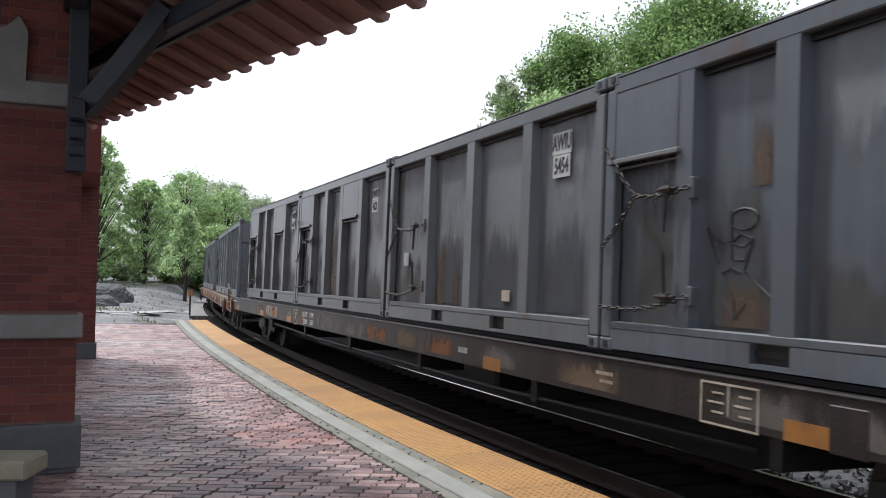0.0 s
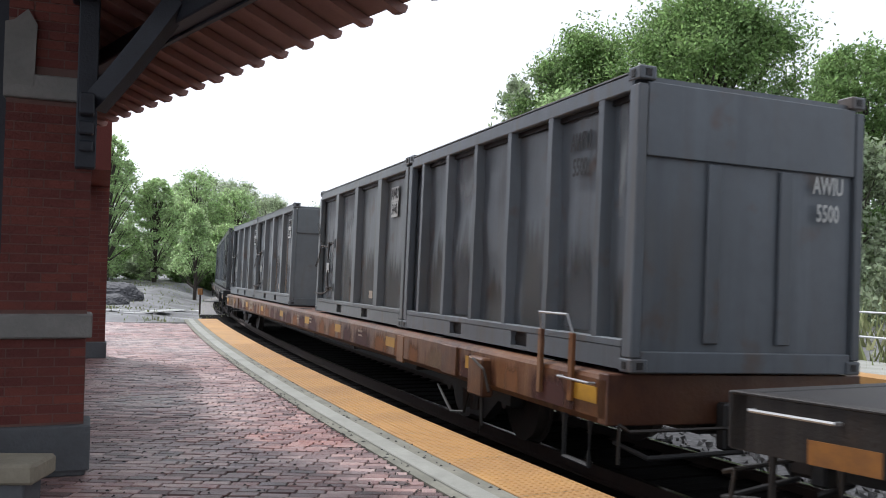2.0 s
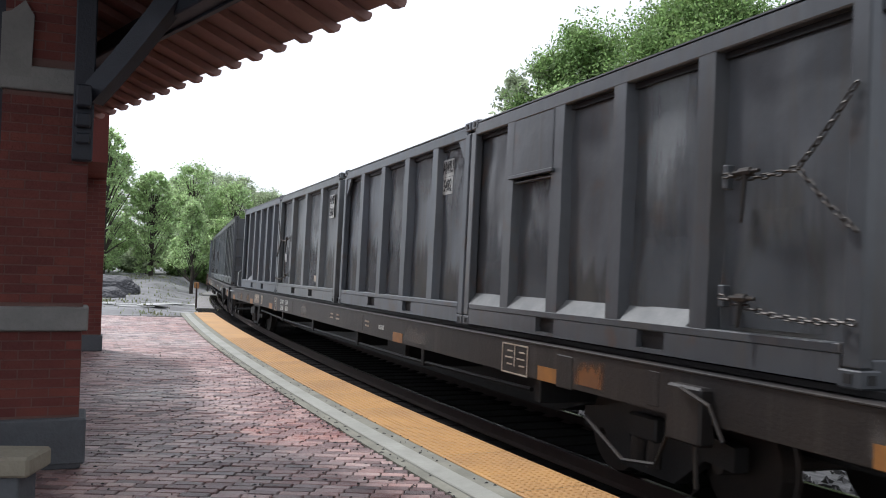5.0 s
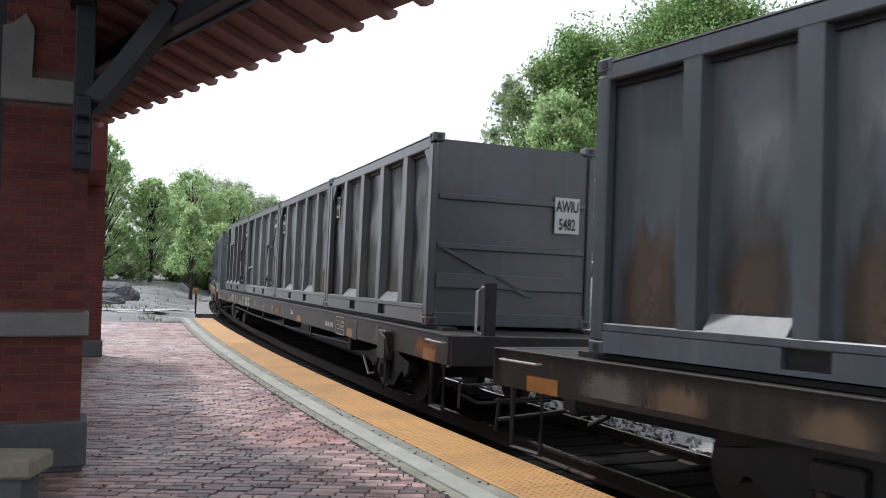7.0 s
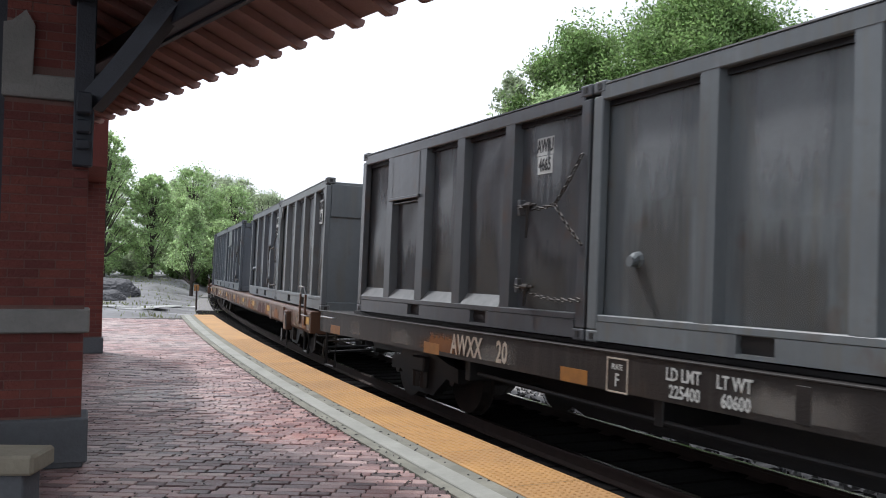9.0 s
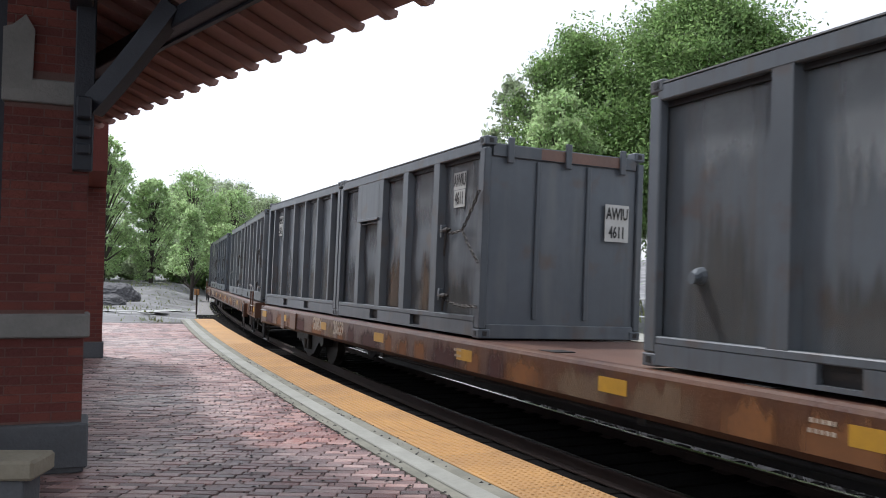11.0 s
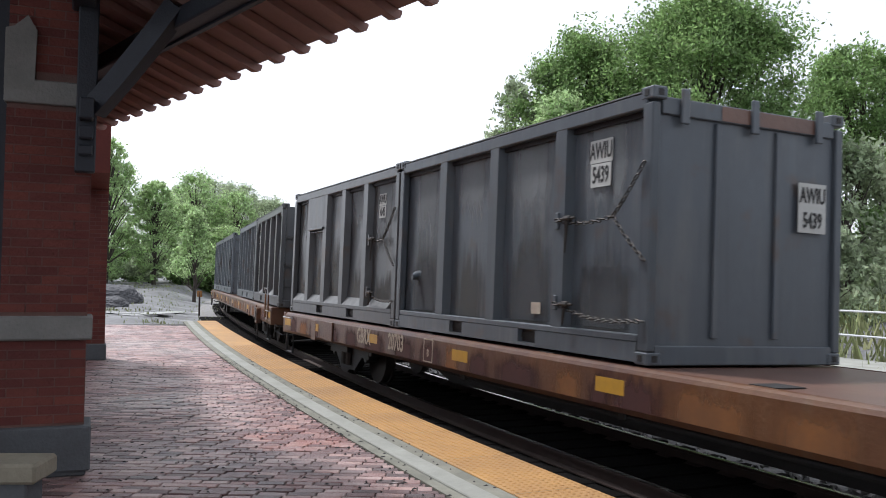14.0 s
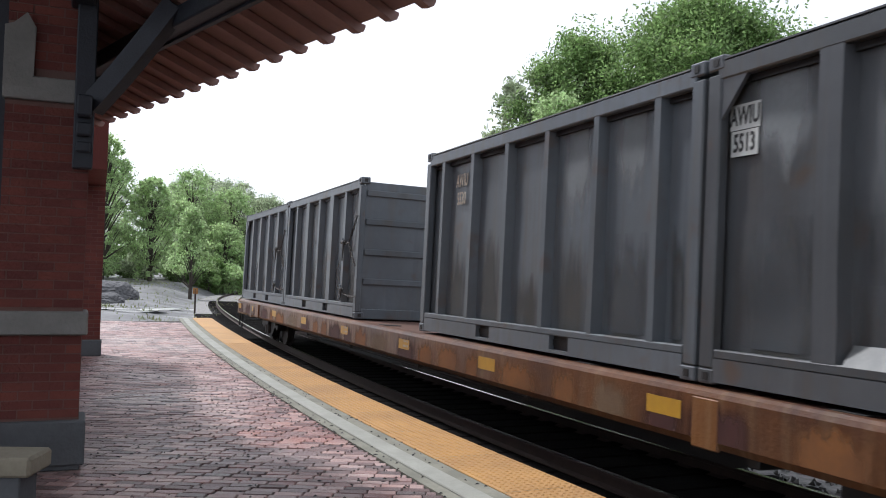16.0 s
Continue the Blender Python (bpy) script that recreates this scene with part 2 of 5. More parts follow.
def tube(bm, pts, r, n=8, cap=True):
    """A round bar along points."""
    rings = []
    pts = [Vector(p) for p in pts]
    for i, p in enumerate(pts):
        d = (pts[min(i + 1, len(pts) - 1)] - pts[max(i - 1, 0)]).normalized()
        a = d.orthogonal().normalized() if abs(d.z) > 0.9 else d.cross(Vector((0, 0, 1))).normalized()
        b = d.cross(a)
        rad = r[i] if isinstance(r, (list, tuple)) else r
        rings.append([bm.verts.new(p + rad * (math.cos(2 * math.pi * k / n) * a + math.sin(2 * math.pi * k / n) * b)) for k in range(n)])
    for u, v in zip(rings[:-1], rings[1:]):
        for k in range(n):
            bm.faces.new((u[k], u[(k + 1) % n], v[(k + 1) % n], v[k]))
    if cap:
        bm.faces.new(rings[0][::-1])
        bm.faces.new(rings[-1])


def prism(bm, poly, y0, y1, flip=False):
    """An x-z outline drawn out along y."""
    a = [bm.verts.new((x, y0, z)) for x, z in poly]
    b = [bm.verts.new((x, y1, z)) for x, z in poly]
    n = len(poly)
    for i in range(n):
        bm.faces.new((a[i], a[(i + 1) % n], b[(i + 1) % n], b[i]))
    bm.faces.new(a[::-1])
    bm.faces.new(b)


def mesh_of(name, bm, material):
    bmesh.ops.recalc_face_normals(bm, faces=bm.faces[:])
    me = bpy.data.meshes.new(name)
    bm.to_mesh(me)
    bm.free()
    me.materials.append(material)
    return me


def part(name, bm, material, parent=None, label=""):
    ob = new(name, mesh_of(name, bm, material))
    if parent:
        ob.parent = parent
    return tagged(ob, label)


def piece(name, me, parent, m=None):
    ob = new(name, me)
    ob.parent = parent
    if m is not None:
        ob.matrix_basis = m
    return ob


def boxes(*dims, bevel=0.0):
    bm = bmesh.new()
    for d in dims:
        box(bm, *d, bevel=bevel)
    return bm


def each(name, dims, material, parent, bevel=0.0, label=""):
    """Every box a part of its own."""
    for d in dims:
        part(name, boxes(d, bevel=bevel), material, parent, label)


def lettering(name, text, size, material, parent, m, narrow=1.0, label=""):
    cu = bpy.data.curves.new(name, "FONT")
    cu.offset = 0.0045 * size / 0.235
    cu.body, cu.size, cu.align_x, cu.align_y, cu.extrude, cu.resolution_u, cu.space_line = text, size, "CENTER", "CENTER", 0.0015, 2, 0.95
    tmp = new("lettering_source", cu)
    me = bpy.data.meshes.new_from_object(tmp.evaluated_get(bpy.context.evaluated_depsgraph_get()))
    bpy.data.objects.remove(tmp)
    me.transform(Matrix.Diagonal((narrow, 1, 1, 1)))
    me.materials.clear()
    me.materials.append(material)
    ob = piece(name, me, parent, m)
    return tagged(ob, label)


def big(name, verts, faces, material, kind="", label="", parent=None):
    me = bpy.data.meshes.new(name)
    me.from_pydata(verts, [], faces)
    me.materials.append(material)
    ob = new(name, me)
    if parent:
        ob.parent = parent
    return tagged(ob, label, kind=kind)


# ---- the line of the track ----
SS = np.arange(-260.0, 300.0, 0.5)
HEAD0, X0, Y0 = 0.45215, 4.33068, 4.38171


def make_track():
    u = np.clip(SS, -20, 110) / 50
    k = 0.00838 - 0.02063 * u + 0.02055 * u ** 2 - 0.00499 * u ** 3
    k = np.where(SS < -20, 0.002, k)
    i0 = int(np.argmin(abs(SS)))
    hd = np.concatenate([[0], np.cumsum((k[1:] + k[:-1]) / 4)])
    hd = HEAD0 - (hd - hd[i0])
    dx, dy = -np.sin(hd), np.cos(hd)
    x = np.concatenate([[0], np.cumsum((dx[1:] + dx[:-1]) / 4)])
    y = np.concatenate([[0], np.cumsum((dy[1:] + dy[:-1]) / 4)])
    return x - x[i0] + X0, y - y[i0] + Y0, hd


TX, TY, TH = make_track()


def track(s, off=0.0, z=0.0):
    """A point at s along the line, off metres towards the station."""
    h = float(np.interp(s, SS, TH))
    return Vector((float(np.interp(s, SS, TX)) - off * math.cos(h), float(np.interp(s, SS, TY)) - off * math.sin(h), z))


def heading(s):
    return float(np.interp(s, SS, TH))


CANT = 0.026
RAIL_Z = -0.30


def ribbon(s0, s1, step, profile):
    """Verts and faces of an (off, z) profile drawn along the track."""
    ss = np.arange(s0, s1 + step / 2, step)
    v, f, n = [], [], len(profile)
    for s in ss:
        v += [tuple(track(s, o, z)) for o, z in profile]
    for i in range(len(ss) - 1):
        for j in range(n - 1):
            a = i * n + j
            f.append((a, a + 1, a + n + 1, a + n))
    return v, f

# ---- ground, track, platform ----
KERB_IN, STRIP_IN, STRIP_OUT = 3.12, 2.68, 2.07
PLAT_END = 26.0


def smooth(a, b, x):
    t = min(1.0, max(0.0, (x - a) / (b - a)))
    return t * t * (3 - 2 * t)


TRK = np.stack([TX, TY], 1)
NRM = np.stack([-np.cos(TH), -np.sin(TH)], 1)


def offset(x, y):
    i = int(np.argmin((TRK[:, 0] - x) ** 2 + (TRK[:, 1] - y) ** 2))
    return float((x - TRK[i, 0]) * NRM[i, 0] + (y - TRK[i, 1]) * NRM[i, 1])


def ground_z(x, y):
    o = offset(x, y)
    z = -0.52
    if o > 0:
        z += smooth(2.6, 5.0, o) * (0.40 * smooth(25, 32, y) + 1.0 * smooth(40, 85, y) + 5.0 * smooth(85, 200, y))
    else:
        z += smooth(9.0, 16.0, -o) * 1.2 + smooth(16, 60, -o) * 5.0
    return z


def build_ground():
    xs = sorted({round(v, 2) for v in list(np.arange(-60, 60.1, 2.0)) + [-2500, -1200, -500, -250, -150, -100, -80, 80, 100, 150, 250, 500, 1200, 2500]})
    ys = sorted({round(v, 2) for v in list(np.arange(-40, 130.1, 2.0)) + [-2500, -1000, -300, -120, -70, 150, 180, 220, 300, 500, 1200, 3000]})
    v = [(x, y, ground_z(x, y) + (0.04 * noise.noise((x * 0.3, y * 0.3, 0)))) for y in ys for x in xs]
    n = len(xs)
    f = [(j * n + i, j * n + i + 1, (j + 1) * n + i + 1, (j + 1) * n + i) for j in range(len(ys) - 1) for i in range(n - 1)]
    tagged(big("ground", v, f, M_GRAVEL, "structure", "grey wet gravel ground with puddles"), category="ground")


build_ground()

# near stretch painted almost black for the shade below the cars
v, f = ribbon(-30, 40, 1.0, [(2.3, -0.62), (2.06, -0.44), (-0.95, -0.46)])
tagged(big("track_bed", v, f, M_BALLAST_SHADE, "structure", "near-black ballast under the rails, the train's shade in its colour"), category="ballast")
v, f = ribbon(40, 200, 1.0, [(2.6, -0.62), (2.0, -0.44), (-0.95, -0.46)])
tagged(big("track_bed", v, f, M_BALLAST, "structure", "pale grey ballast under the curving rails"), category="ballast")
v, f = ribbon(-30, 200, 1.0, [(-0.95, -0.46), (-6.6, -0.46), (-7.2, -0.62)])
tagged(big("ballast_bed", v, f, M_BALLAST, "structure", "pale grey crushed stone track ballast"), category="ballast")


def build_ballast_stones():
    rng = np.random.default_rng(5)
    v, f = [], []
    tet = np.array([(1, 1, 1), (1, -1, -1), (-1, 1, -1), (-1, -1, 1), (0, 0, 1.3), (0.2, 1.2, 0)])
    faces = [(0, 1, 2), (0, 3, 1), (0, 2, 3), (1, 3, 2), (4, 0, 1), (5, 0, 2)]
    for s, o in zip(rng.uniform(-4, 45, 14000), rng.uniform(-6.8, -0.95, 14000)):
        c = track(s, o, -0.44)
        r = rng.uniform(0.018, 0.04)
        q = np.array(Euler(rng.uniform(0, 6.28, 3)).to_matrix())
        pts = (tet * r * rng.uniform(0.6, 1.2, 3)) @ q.T + np.array(c)
        b = len(v)
        v += pts.tolist()
        f += [(b + i, b + j, b + k) for i, j, k in faces[:4]]
    tagged(big("ballast_stones", v, f, M_BALLAST, "stuff", "loose pale grey crushed stones beside the rails"), category="stones")


build_ballast_stones()


def build_rails():
    prof = [(-0.07, -0.15), (-0.07, -0.135), (-0.01, -0.12), (-0.01, -0.04), (-0.036, -0.03), (-0.036, -0.002), (0.036, -0.002), (0.036, -0.03),
            (0.01, -0.04), (0.01, -0.12), (0.07, -0.135), (0.07, -0.15)]
    for centre, dz in ((0.0, 1.0), (-4.3, 0.0)):
        for side in (0.7525, -0.7525):
            z = RAIL_Z + dz * CANT * side
            ob = tagged(big("rail", *ribbon(-30, 200, 1.0, [(centre + side + o, z + h) for o, h in prof]), M_RAILSIDE, "structure",
                            "steel running rail with a polished head"), category="rail", group="rails")
            big("rail_head", *ribbon(-30, 200, 1.0, [(centre + side + 0.034, z - 0.001), (centre + side + 0.026, z + 0.002), (centre + side - 0.026, z + 0.002), (centre + side - 0.034, z - 0.001)]), M_RAIL, parent=ob)
    bm = bmesh.new()
    box(bm, -1.3, 1.3, -0.11, 0.11, -0.2, 0.0, 0.012)
    me = mesh_of("sleeper", bm, M_TIE)
    for centre in (0.0, -4.3):
        for i in range(130):
            s = -8 + i * 0.52
            ob = new("sleeper", me)
            ob.matrix_world = Matrix.Translation(track(s, centre, -0.435)) @ Matrix.Rotation(heading(s), 4, "Z")
            tagged(ob, "dark wooden railway sleeper in the ballast", "sleeper", "sleepers", "structure")


build_rails()


def build_platform():
    v, f = ribbon(-22, 27.4, 0.5, [(STRIP_OUT, -0.6), (STRIP_OUT, -0.03), (STRIP_IN, -0.03)])
    tagged(big("platform_edge", v, f, M_KERB, "structure", "concrete platform edge wall"), category="platform")
    v, f = ribbon(-22, 27.2, 0.5, [(STRIP_IN + 0.002, -0.1), (STRIP_IN + 0.002, 0.004), (STRIP_IN + 0.135, 0.004), (STRIP_IN + 0.14, -0.1)])
    tagged(big("gutter", v, f, M_GUTTER, "structure", "dirty concrete strip beside the yellow edge"), category="kerb")
    v, f = ribbon(-22, 27.2, 0.5, [(STRIP_IN + 0.145, -0.1), (STRIP_IN + 0.145, 0.012), (STRIP_IN + 0.152, 0.018), (STRIP_IN + 0.325, 0.018), (STRIP_IN + 0.333, 0.010), (STRIP_IN + 0.333, -0.1)])
    tagged(big("kerb", v, f, M_KERB, "structure", "pale grey raised concrete kerb"), category="kerb")
    v, f = ribbon(-22, 27.2, 0.5, [(STRIP_IN + 0.338, -0.1), (STRIP_IN + 0.338, 0.005), (KERB_IN, 0.005), (KERB_IN, -0.1)])
    tagged(big("paving_margin", v, f, M_GUTTER, "structure", "olive grey concrete margin beside the brick paving"), category="kerb")
    # bed under the paving
    v, f = ribbon(-22, 25.7, 0.5, [(KERB_IN, -0.012), (KERB_IN + 6, -0.012), (KERB_IN + 22, -0.012), (KERB_IN + 22, -0.6)])
    tagged(big("pavement_bed", v, f, M_JOINT, "structure", "dark sand bed under the brick paving"), category="pavement")


build_platform()


def build_strip():
    """Yellow tactile panels with raised domes in rows."""
    holder = tagged(new("tactile_strip"), "yellow tactile warning strip along the platform edge", "tactile paving", kind="structure")
    s, n = -9.0, 0
    while s < 27.0:
        e = min(s + 1.22, 27.2)
        v, f = ribbon(s + 0.004, e - 0.004, (e - s - 0.008) / 4, [(STRIP_OUT - 0.02, -0.12), (STRIP_OUT - 0.02, 0.008), (STRIP_OUT - 0.012, 0.014), (STRIP_IN - 0.012, 0.014), (STRIP_IN - 0.004, 0.008), (STRIP_IN - 0.004, -0.03)])
        if -3 < s < 16:
            rows = int((e - s) / 0.0605)
            for i in range(rows):
                for j in range(10):
                    a = track(s + (i + 0.5) * (e - s) / rows, STRIP_OUT + 0.03 + j * 0.06, 0.014)
                    b = len(v)
                    for r, h in ((0.018, 0.0), (0.011, 0.006)):
                        v += [(a.x + r * math.cos(k * 1.0472), a.y + r * math.sin(k * 1.0472), a.z + h) for k in range(6)]
                    f += [(b + k, b + (k + 1) % 6, b + 6 + (k + 1) % 6, b + 6 + k) for k in range(6)] + [tuple(b + 6 + k for k in range(6))]
        big("tactile_panel", v, f, M_YELLOW, parent=holder)
        s, n = e, n + 1


build_strip()

# ---- far platform with railing ----


def build_far_platform():
    v, f = ribbon(-12, 45, 1.0, [(-6.9, -0.6), (-6.9, -0.02), (-7.5, -0.02)])
    v2, f2 = ribbon(-12, 45, 1.0, [(-7.5, -0.02), (-9.4, 0.0), (-9.4, -0.6)])
    tagged(big("far_platform_edge", v, f, M_YELLOW, "structure", "yellow edge of the platform across the tracks"), category="platform")
    tagged(big("far_platform", v2, f2, M_KERB, "structure", "pale concrete platform across the tracks"), category="platform")
    rail = tagged(new("railing"), "grey galvanised pipe railing on the far platform", "railing")
    for h in (0.5, 1.0):
        bm = bmesh.new()
        tube(bm, [track(s, -9.2, h) for s in np.arange(-10, 44.1, 1.0)], 0.025, 6)
        part("handrail", bm, M_GALV, rail)
    for s in np.arange(-10, 44.1, 2.0):
        bm = bmesh.new()
        p = track(s, -9.2)
        tube(bm, [p, p + Vector((0, 0, 1.0))], 0.025, 6)
        part("post", bm, M_GALV, rail)


build_far_platform()

# ---- station building ----
B = radians(22.6)
WALL1 = Matrix.Translation((-2.72, 6.6, 0)) @ Matrix.Rotation(B, 4, "Z")  # local x along the face to the right, -y towards the viewer, origin at the corner


def brick_wall(holder, width, z0, z1, x1, y, count, seed, skip=()):
    """Courses of bricks on the face y, from x1 - width to x1: the first count near the corner are single pieces."""
    rng = np.random.default_rng(seed)
    bl, bh, g = 0.205, 0.060, 0.010
    bm = bmesh.new()
    box(bm, 0.0, bl, -0.006, 0.05, 0.0, bh)
    me = mesh_of("brick", bm, M_WALLBRICK1)
    v, f, made, z, row = [], [], 0, z0, 0
    while z + bh <= z1 + 0.01:
        x = x1
        cut = 0.5 if row % 2 else 1.0
        while x > x1 - width:
            w = bl * cut
            cut = 1.0
            full = w
            for a, b, c, d in skip:
                if a < x and x - w < b and c < z + bh and z < d:
                    w = x - b
            if w > 0.025:
                dy = rng.uniform(-0.002, 0.002)
                if made < count and w == bl:
                    piece("brick", me, holder, Matrix.Translation((x - w, y + dy, z)))
                    made += 1
                else:
                    b = len(v)
                    for zz in (z, z + bh):
                        v += [(x - w, y + dy - 0.006, zz), (x, y + dy - 0.006, zz), (x, y + 0.05, zz), (x - w, y + 0.05, zz)]
                    f += [(b, b + 1, b + 5, b + 4), (b + 1, b + 2, b + 6, b + 5), (b + 3, b, b + 4, b + 7), (b + 4, b + 5, b + 6, b + 7), (b + 3, b + 2, b + 1, b)]
            x -= full + g
        z += bh + g
        row += 1
    big("brickwork", v, f, M_WALLBRICK, "stuff", "dark red bricks in running bond", holder)


def build_station():
    w1 = tagged(new("wall_front"), "dark red brick station wall with grey stone bands", "wall", kind="structure")
    w1.matrix_world = WALL1
    # opening of the window at the left: x from -2.1 to -0.78, sill to arch
    bm = boxes((-0.60, 0.0, 0.022, 0.40, 0.0, 5.2), (-3.2, -0.60, 0.022, 0.40, 0.0, 1.20), (-3.2, -1.9, 0.022, 0.40, 1.20, 5.2), (-1.9, -0.60, 0.022, 0.40, 4.2, 5.2))
    part("wall_core", bm, M_MORTAR, w1)
    skip = [(-1.9, -0.60, 1.0, 4.2), (-3.2, 0.1, 1.03, 1.21), (-3.2, 0.1, 2.81, 2.99), (-0.62, -0.42, 2.99, 3.38)]
    brick_wall(w1, 2.6, 0.40, 4.9, -0.005, 0.02, 300, 3, skip)
    side = bmesh.new()
    box(side, -0.02, 0.0, 0.03, 9.0, 0.0, 5.2)
    part("side_face", side, M_WALLBRICK1, w1)
    part("base_course", boxes((-3.2, 0.05, -0.05, 0.41, 0.04, 0.38), bevel=0.012), M_BASE, w1, "dark grey stone base course")
    part("base_step", boxes((-3.2, 0.02, -0.02, 0.41, 0.0, 0.10), bevel=0.01), M_BASE, w1)
    part("sill_band", boxes((-3.2, 0.04, -0.045, 0.41, 1.03, 1.21), bevel=0.012), M_STONE, w1, "grey sandstone sill band")
    part("impost_band", boxes((-0.62, 0.012, -0.03, 0.41, 2.81, 2.99), bevel=0.01), M_STONE, w1, "grey sandstone band beside the window")
    bm = bmesh.new()
    prism(bm, [(-0.62, 2.9), (-0.415, 2.9), (-0.405, 3.36), (-0.47, 3.47), (-0.56, 3.38), (-0.62, 3.36)], -0.032, 0.2)
    part("springer_stone", bm, M_STONE, w1, "pointed grey sandstone springer")
    # window behind the opening
    win = tagged(new("window_1"), "dark timber sash window in the brick wall", "window", kind="structure")
    win.matrix_world = WALL1
    part("window_frame", boxes((-0.68, -0.60, 0.12, 0.22, 1.19, 4.2), (-1.9, -1.82, 0.12, 0.22, 1.19, 4.2), (-1.82, -0.68, 0.12, 0.22, 2.6, 2.68), bevel=0.005), M_TIMBER, win)
    part("pane", boxes((-1.82, -0.68, 0.17, 0.18, 1.19, 4.2)), M_BLACK, win, "dark glass pane")
    # rear wall further along
    w2 = tagged(new("wall_rear"), "dark red brick wall further along the station", "wall", kind="structure")
    w2.matrix_world = Matrix.Translation((-6.02, 15.4, 0)) @ Matrix.Rotation(radians(21.5), 4, "Z")
    part("wall_core", boxes((-2.2, 0, 0.022, 0.4, 0, 5.0)), M_MORTAR, w2)
    brick_wall(w2, 1.3, 0.30, 5.0, -0.005, 0.02, 120, 4)
    part("base_course", boxes((-2.2, 0.03, -0.05, 0.35, 0, 0.28), bevel=0.01), M_BASE, w2)
    # the 2.6 m projection is added, mostly unseen, to darken the wall below
    part("upper_storey", boxes((-2.2, 0.0, -2.6, 0.40, 3.06, 5.0)), M_WALLBRICK1, w2, "brick upper storey, brought forward to shade the wall")
    # bench end by the corner
    bench = tagged(new("bench"), "weathered tan stone bench beside the brick wall", "bench")
    bench.matrix_world = pose(-2.39, 5.12, 0, 0, 0, 4)
    part("slab", boxes((-1.5, 0.0, 0.0, 0.36, 0.28, 0.40), bevel=0.018), M_BENCH, bench, "tan sandstone seat slab")
    each("leg", [(-1.35, -1.15, 0.05, 0.31, 0.0, 0.279), (-0.27, -0.07, 0.05, 0.31, 0.0, 0.279)], M_BASE, bench, 0.01)
    return w1


build_station()

# ---- canopy: eave line, rafters, boards, beam, bracket ----
EAVE0 = Vector((-0.36, 5.72, 3.345))
EDIR = Vector((-math.sin(radians(39.3)), math.cos(radians(39.3)), 0))
ECROSS = Vector((EDIR.y, -EDIR.x, 0))  # outwards
SLOPE = math.tan(radians(20))
CANOPY = Matrix.Translation(EAVE0) @ Matrix(((ECROSS.x, EDIR.x, 0, 0), (ECROSS.y, EDIR.y, 0, 0), (0, 0, 1, 0), (0, 0, 0, 1)))


def build_canopy():
    """Local x outwards from the eave, y along the eave, z up. The roof rises inwards."""
    roof = tagged(new("canopy_roof"), "station canopy with red-brown boards on exposed rafters", "roof", kind="structure")
    roof.matrix_world = CANOPY
    y0, y1, depth = -9.0, 17.2, 6.5
    bm = bmesh.new()
    prism(bm, [(0.02, 0.0), (-depth, depth * SLOPE), (-depth, depth * SLOPE + 0.1), (0.02, 0.09)], y0, y1)
    part("roof_deck", bm, M_SOFFIT, roof)
    bm = bmesh.new()
    prism(bm, [(0.04, 0.094), (-depth, depth * SLOPE + 0.104), (-depth, depth * SLOPE + 0.14), (0.04, 0.13)], y0, y1)
    part("roof_covering", bm, M_BASE, roof, "dark slate roof covering")
    bm = bmesh.new()
    e = [(0.05, -0.03), (0.035, -0.06), (-0.01, -0.07)]
    prism(bm, [(0.05, -0.01)] + e + [(-depth, depth * SLOPE - 0.07), (-depth, depth * SLOPE - 0.003), (0.0, -0.003)], -0.036, 0.036)
    me = mesh_of("rafter", bm, M_SOFFIT)
    k = -20
    while k * 0.4 < y1:
        piece("rafter", me, roof, Matrix.Translation((0, k * 0.4, 0)))
        k += 1
    xb = -0.72
    zb = -xb * SLOPE - 0.07
    beam = tagged(new("eave_beam"), "dark painted timber eave beam", "beam", kind="structure")
    beam.matrix_world = CANOPY
    part("beam", boxes((xb - 0.16, xb, y0, 5.6, zb - 0.15, zb), bevel=0.012), M_TIMBER, beam)
    part("beam_edge", boxes((xb - 0.02, xb + 0.02, y0, 5.6, zb - 0.172, zb - 0.152)), M_TIMBER, beam)
    # bracket at the wall corner: wall post, corbel steps, curved brace
    br = tagged(new("roof_bracket"), "dark painted timber bracket with a curved brace", "bracket", kind="structure")
    part("wall_post", boxes((-0.12, 0.025, -0.15, -0.032, 2.30, 4.6), bevel=0.01), M_TIMBER, br)
    part("corbel", boxes((-0.10, 0.005, -0.20, -0.152, 2.42, 2.50), (-0.10, 0.005, -0.25, -0.152, 2.54, 2.64), (-0.10, 0.005, -0.30, -0.152, 2.68, 2.84), bevel=0.012), M_TIMBER, br)
    br.matrix_world = WALL1
    inv = WALL1.inverted()
    top = Vector((-2.02, 6.38, 3.55))
    foot = WALL1 @ Vector((0.0, -0.10, 2.78))
    mid = Vector((-2.36, 6.48, 3.13))
    bm = bmesh.new()
    pts = []
    for i in range(15):
        t = i / 14
        p = foot * (1 - t) ** 2 + mid * 2 * t * (1 - t) + top * t * t
        pts.append(inv @ p)
    side = (pts[-1] - pts[0]).cross(Vector((0, 0, 1))).normalized() * 0.07
    rings = []
    for i, p in enumerate(pts):
        d = (pts[min(i + 1, 14)] - pts[max(i - 1, 0)]).normalized()
        up = side.normalized().cross(d).normalized() * 0.10
        rings.append([bm.verts.new(p + a * side + c * up * 0.75) for a, c in ((-1, -1), (1, -1), (1, 1), (-1, 1))])
    for u, w in zip(rings[:-1], rings[1:]):
        for j in range(4):
            bm.faces.new((u[j], u[(j + 1) % 4], w[(j + 1) % 4], w[j]))
    part("brace", bm, M_TIMBER, br)
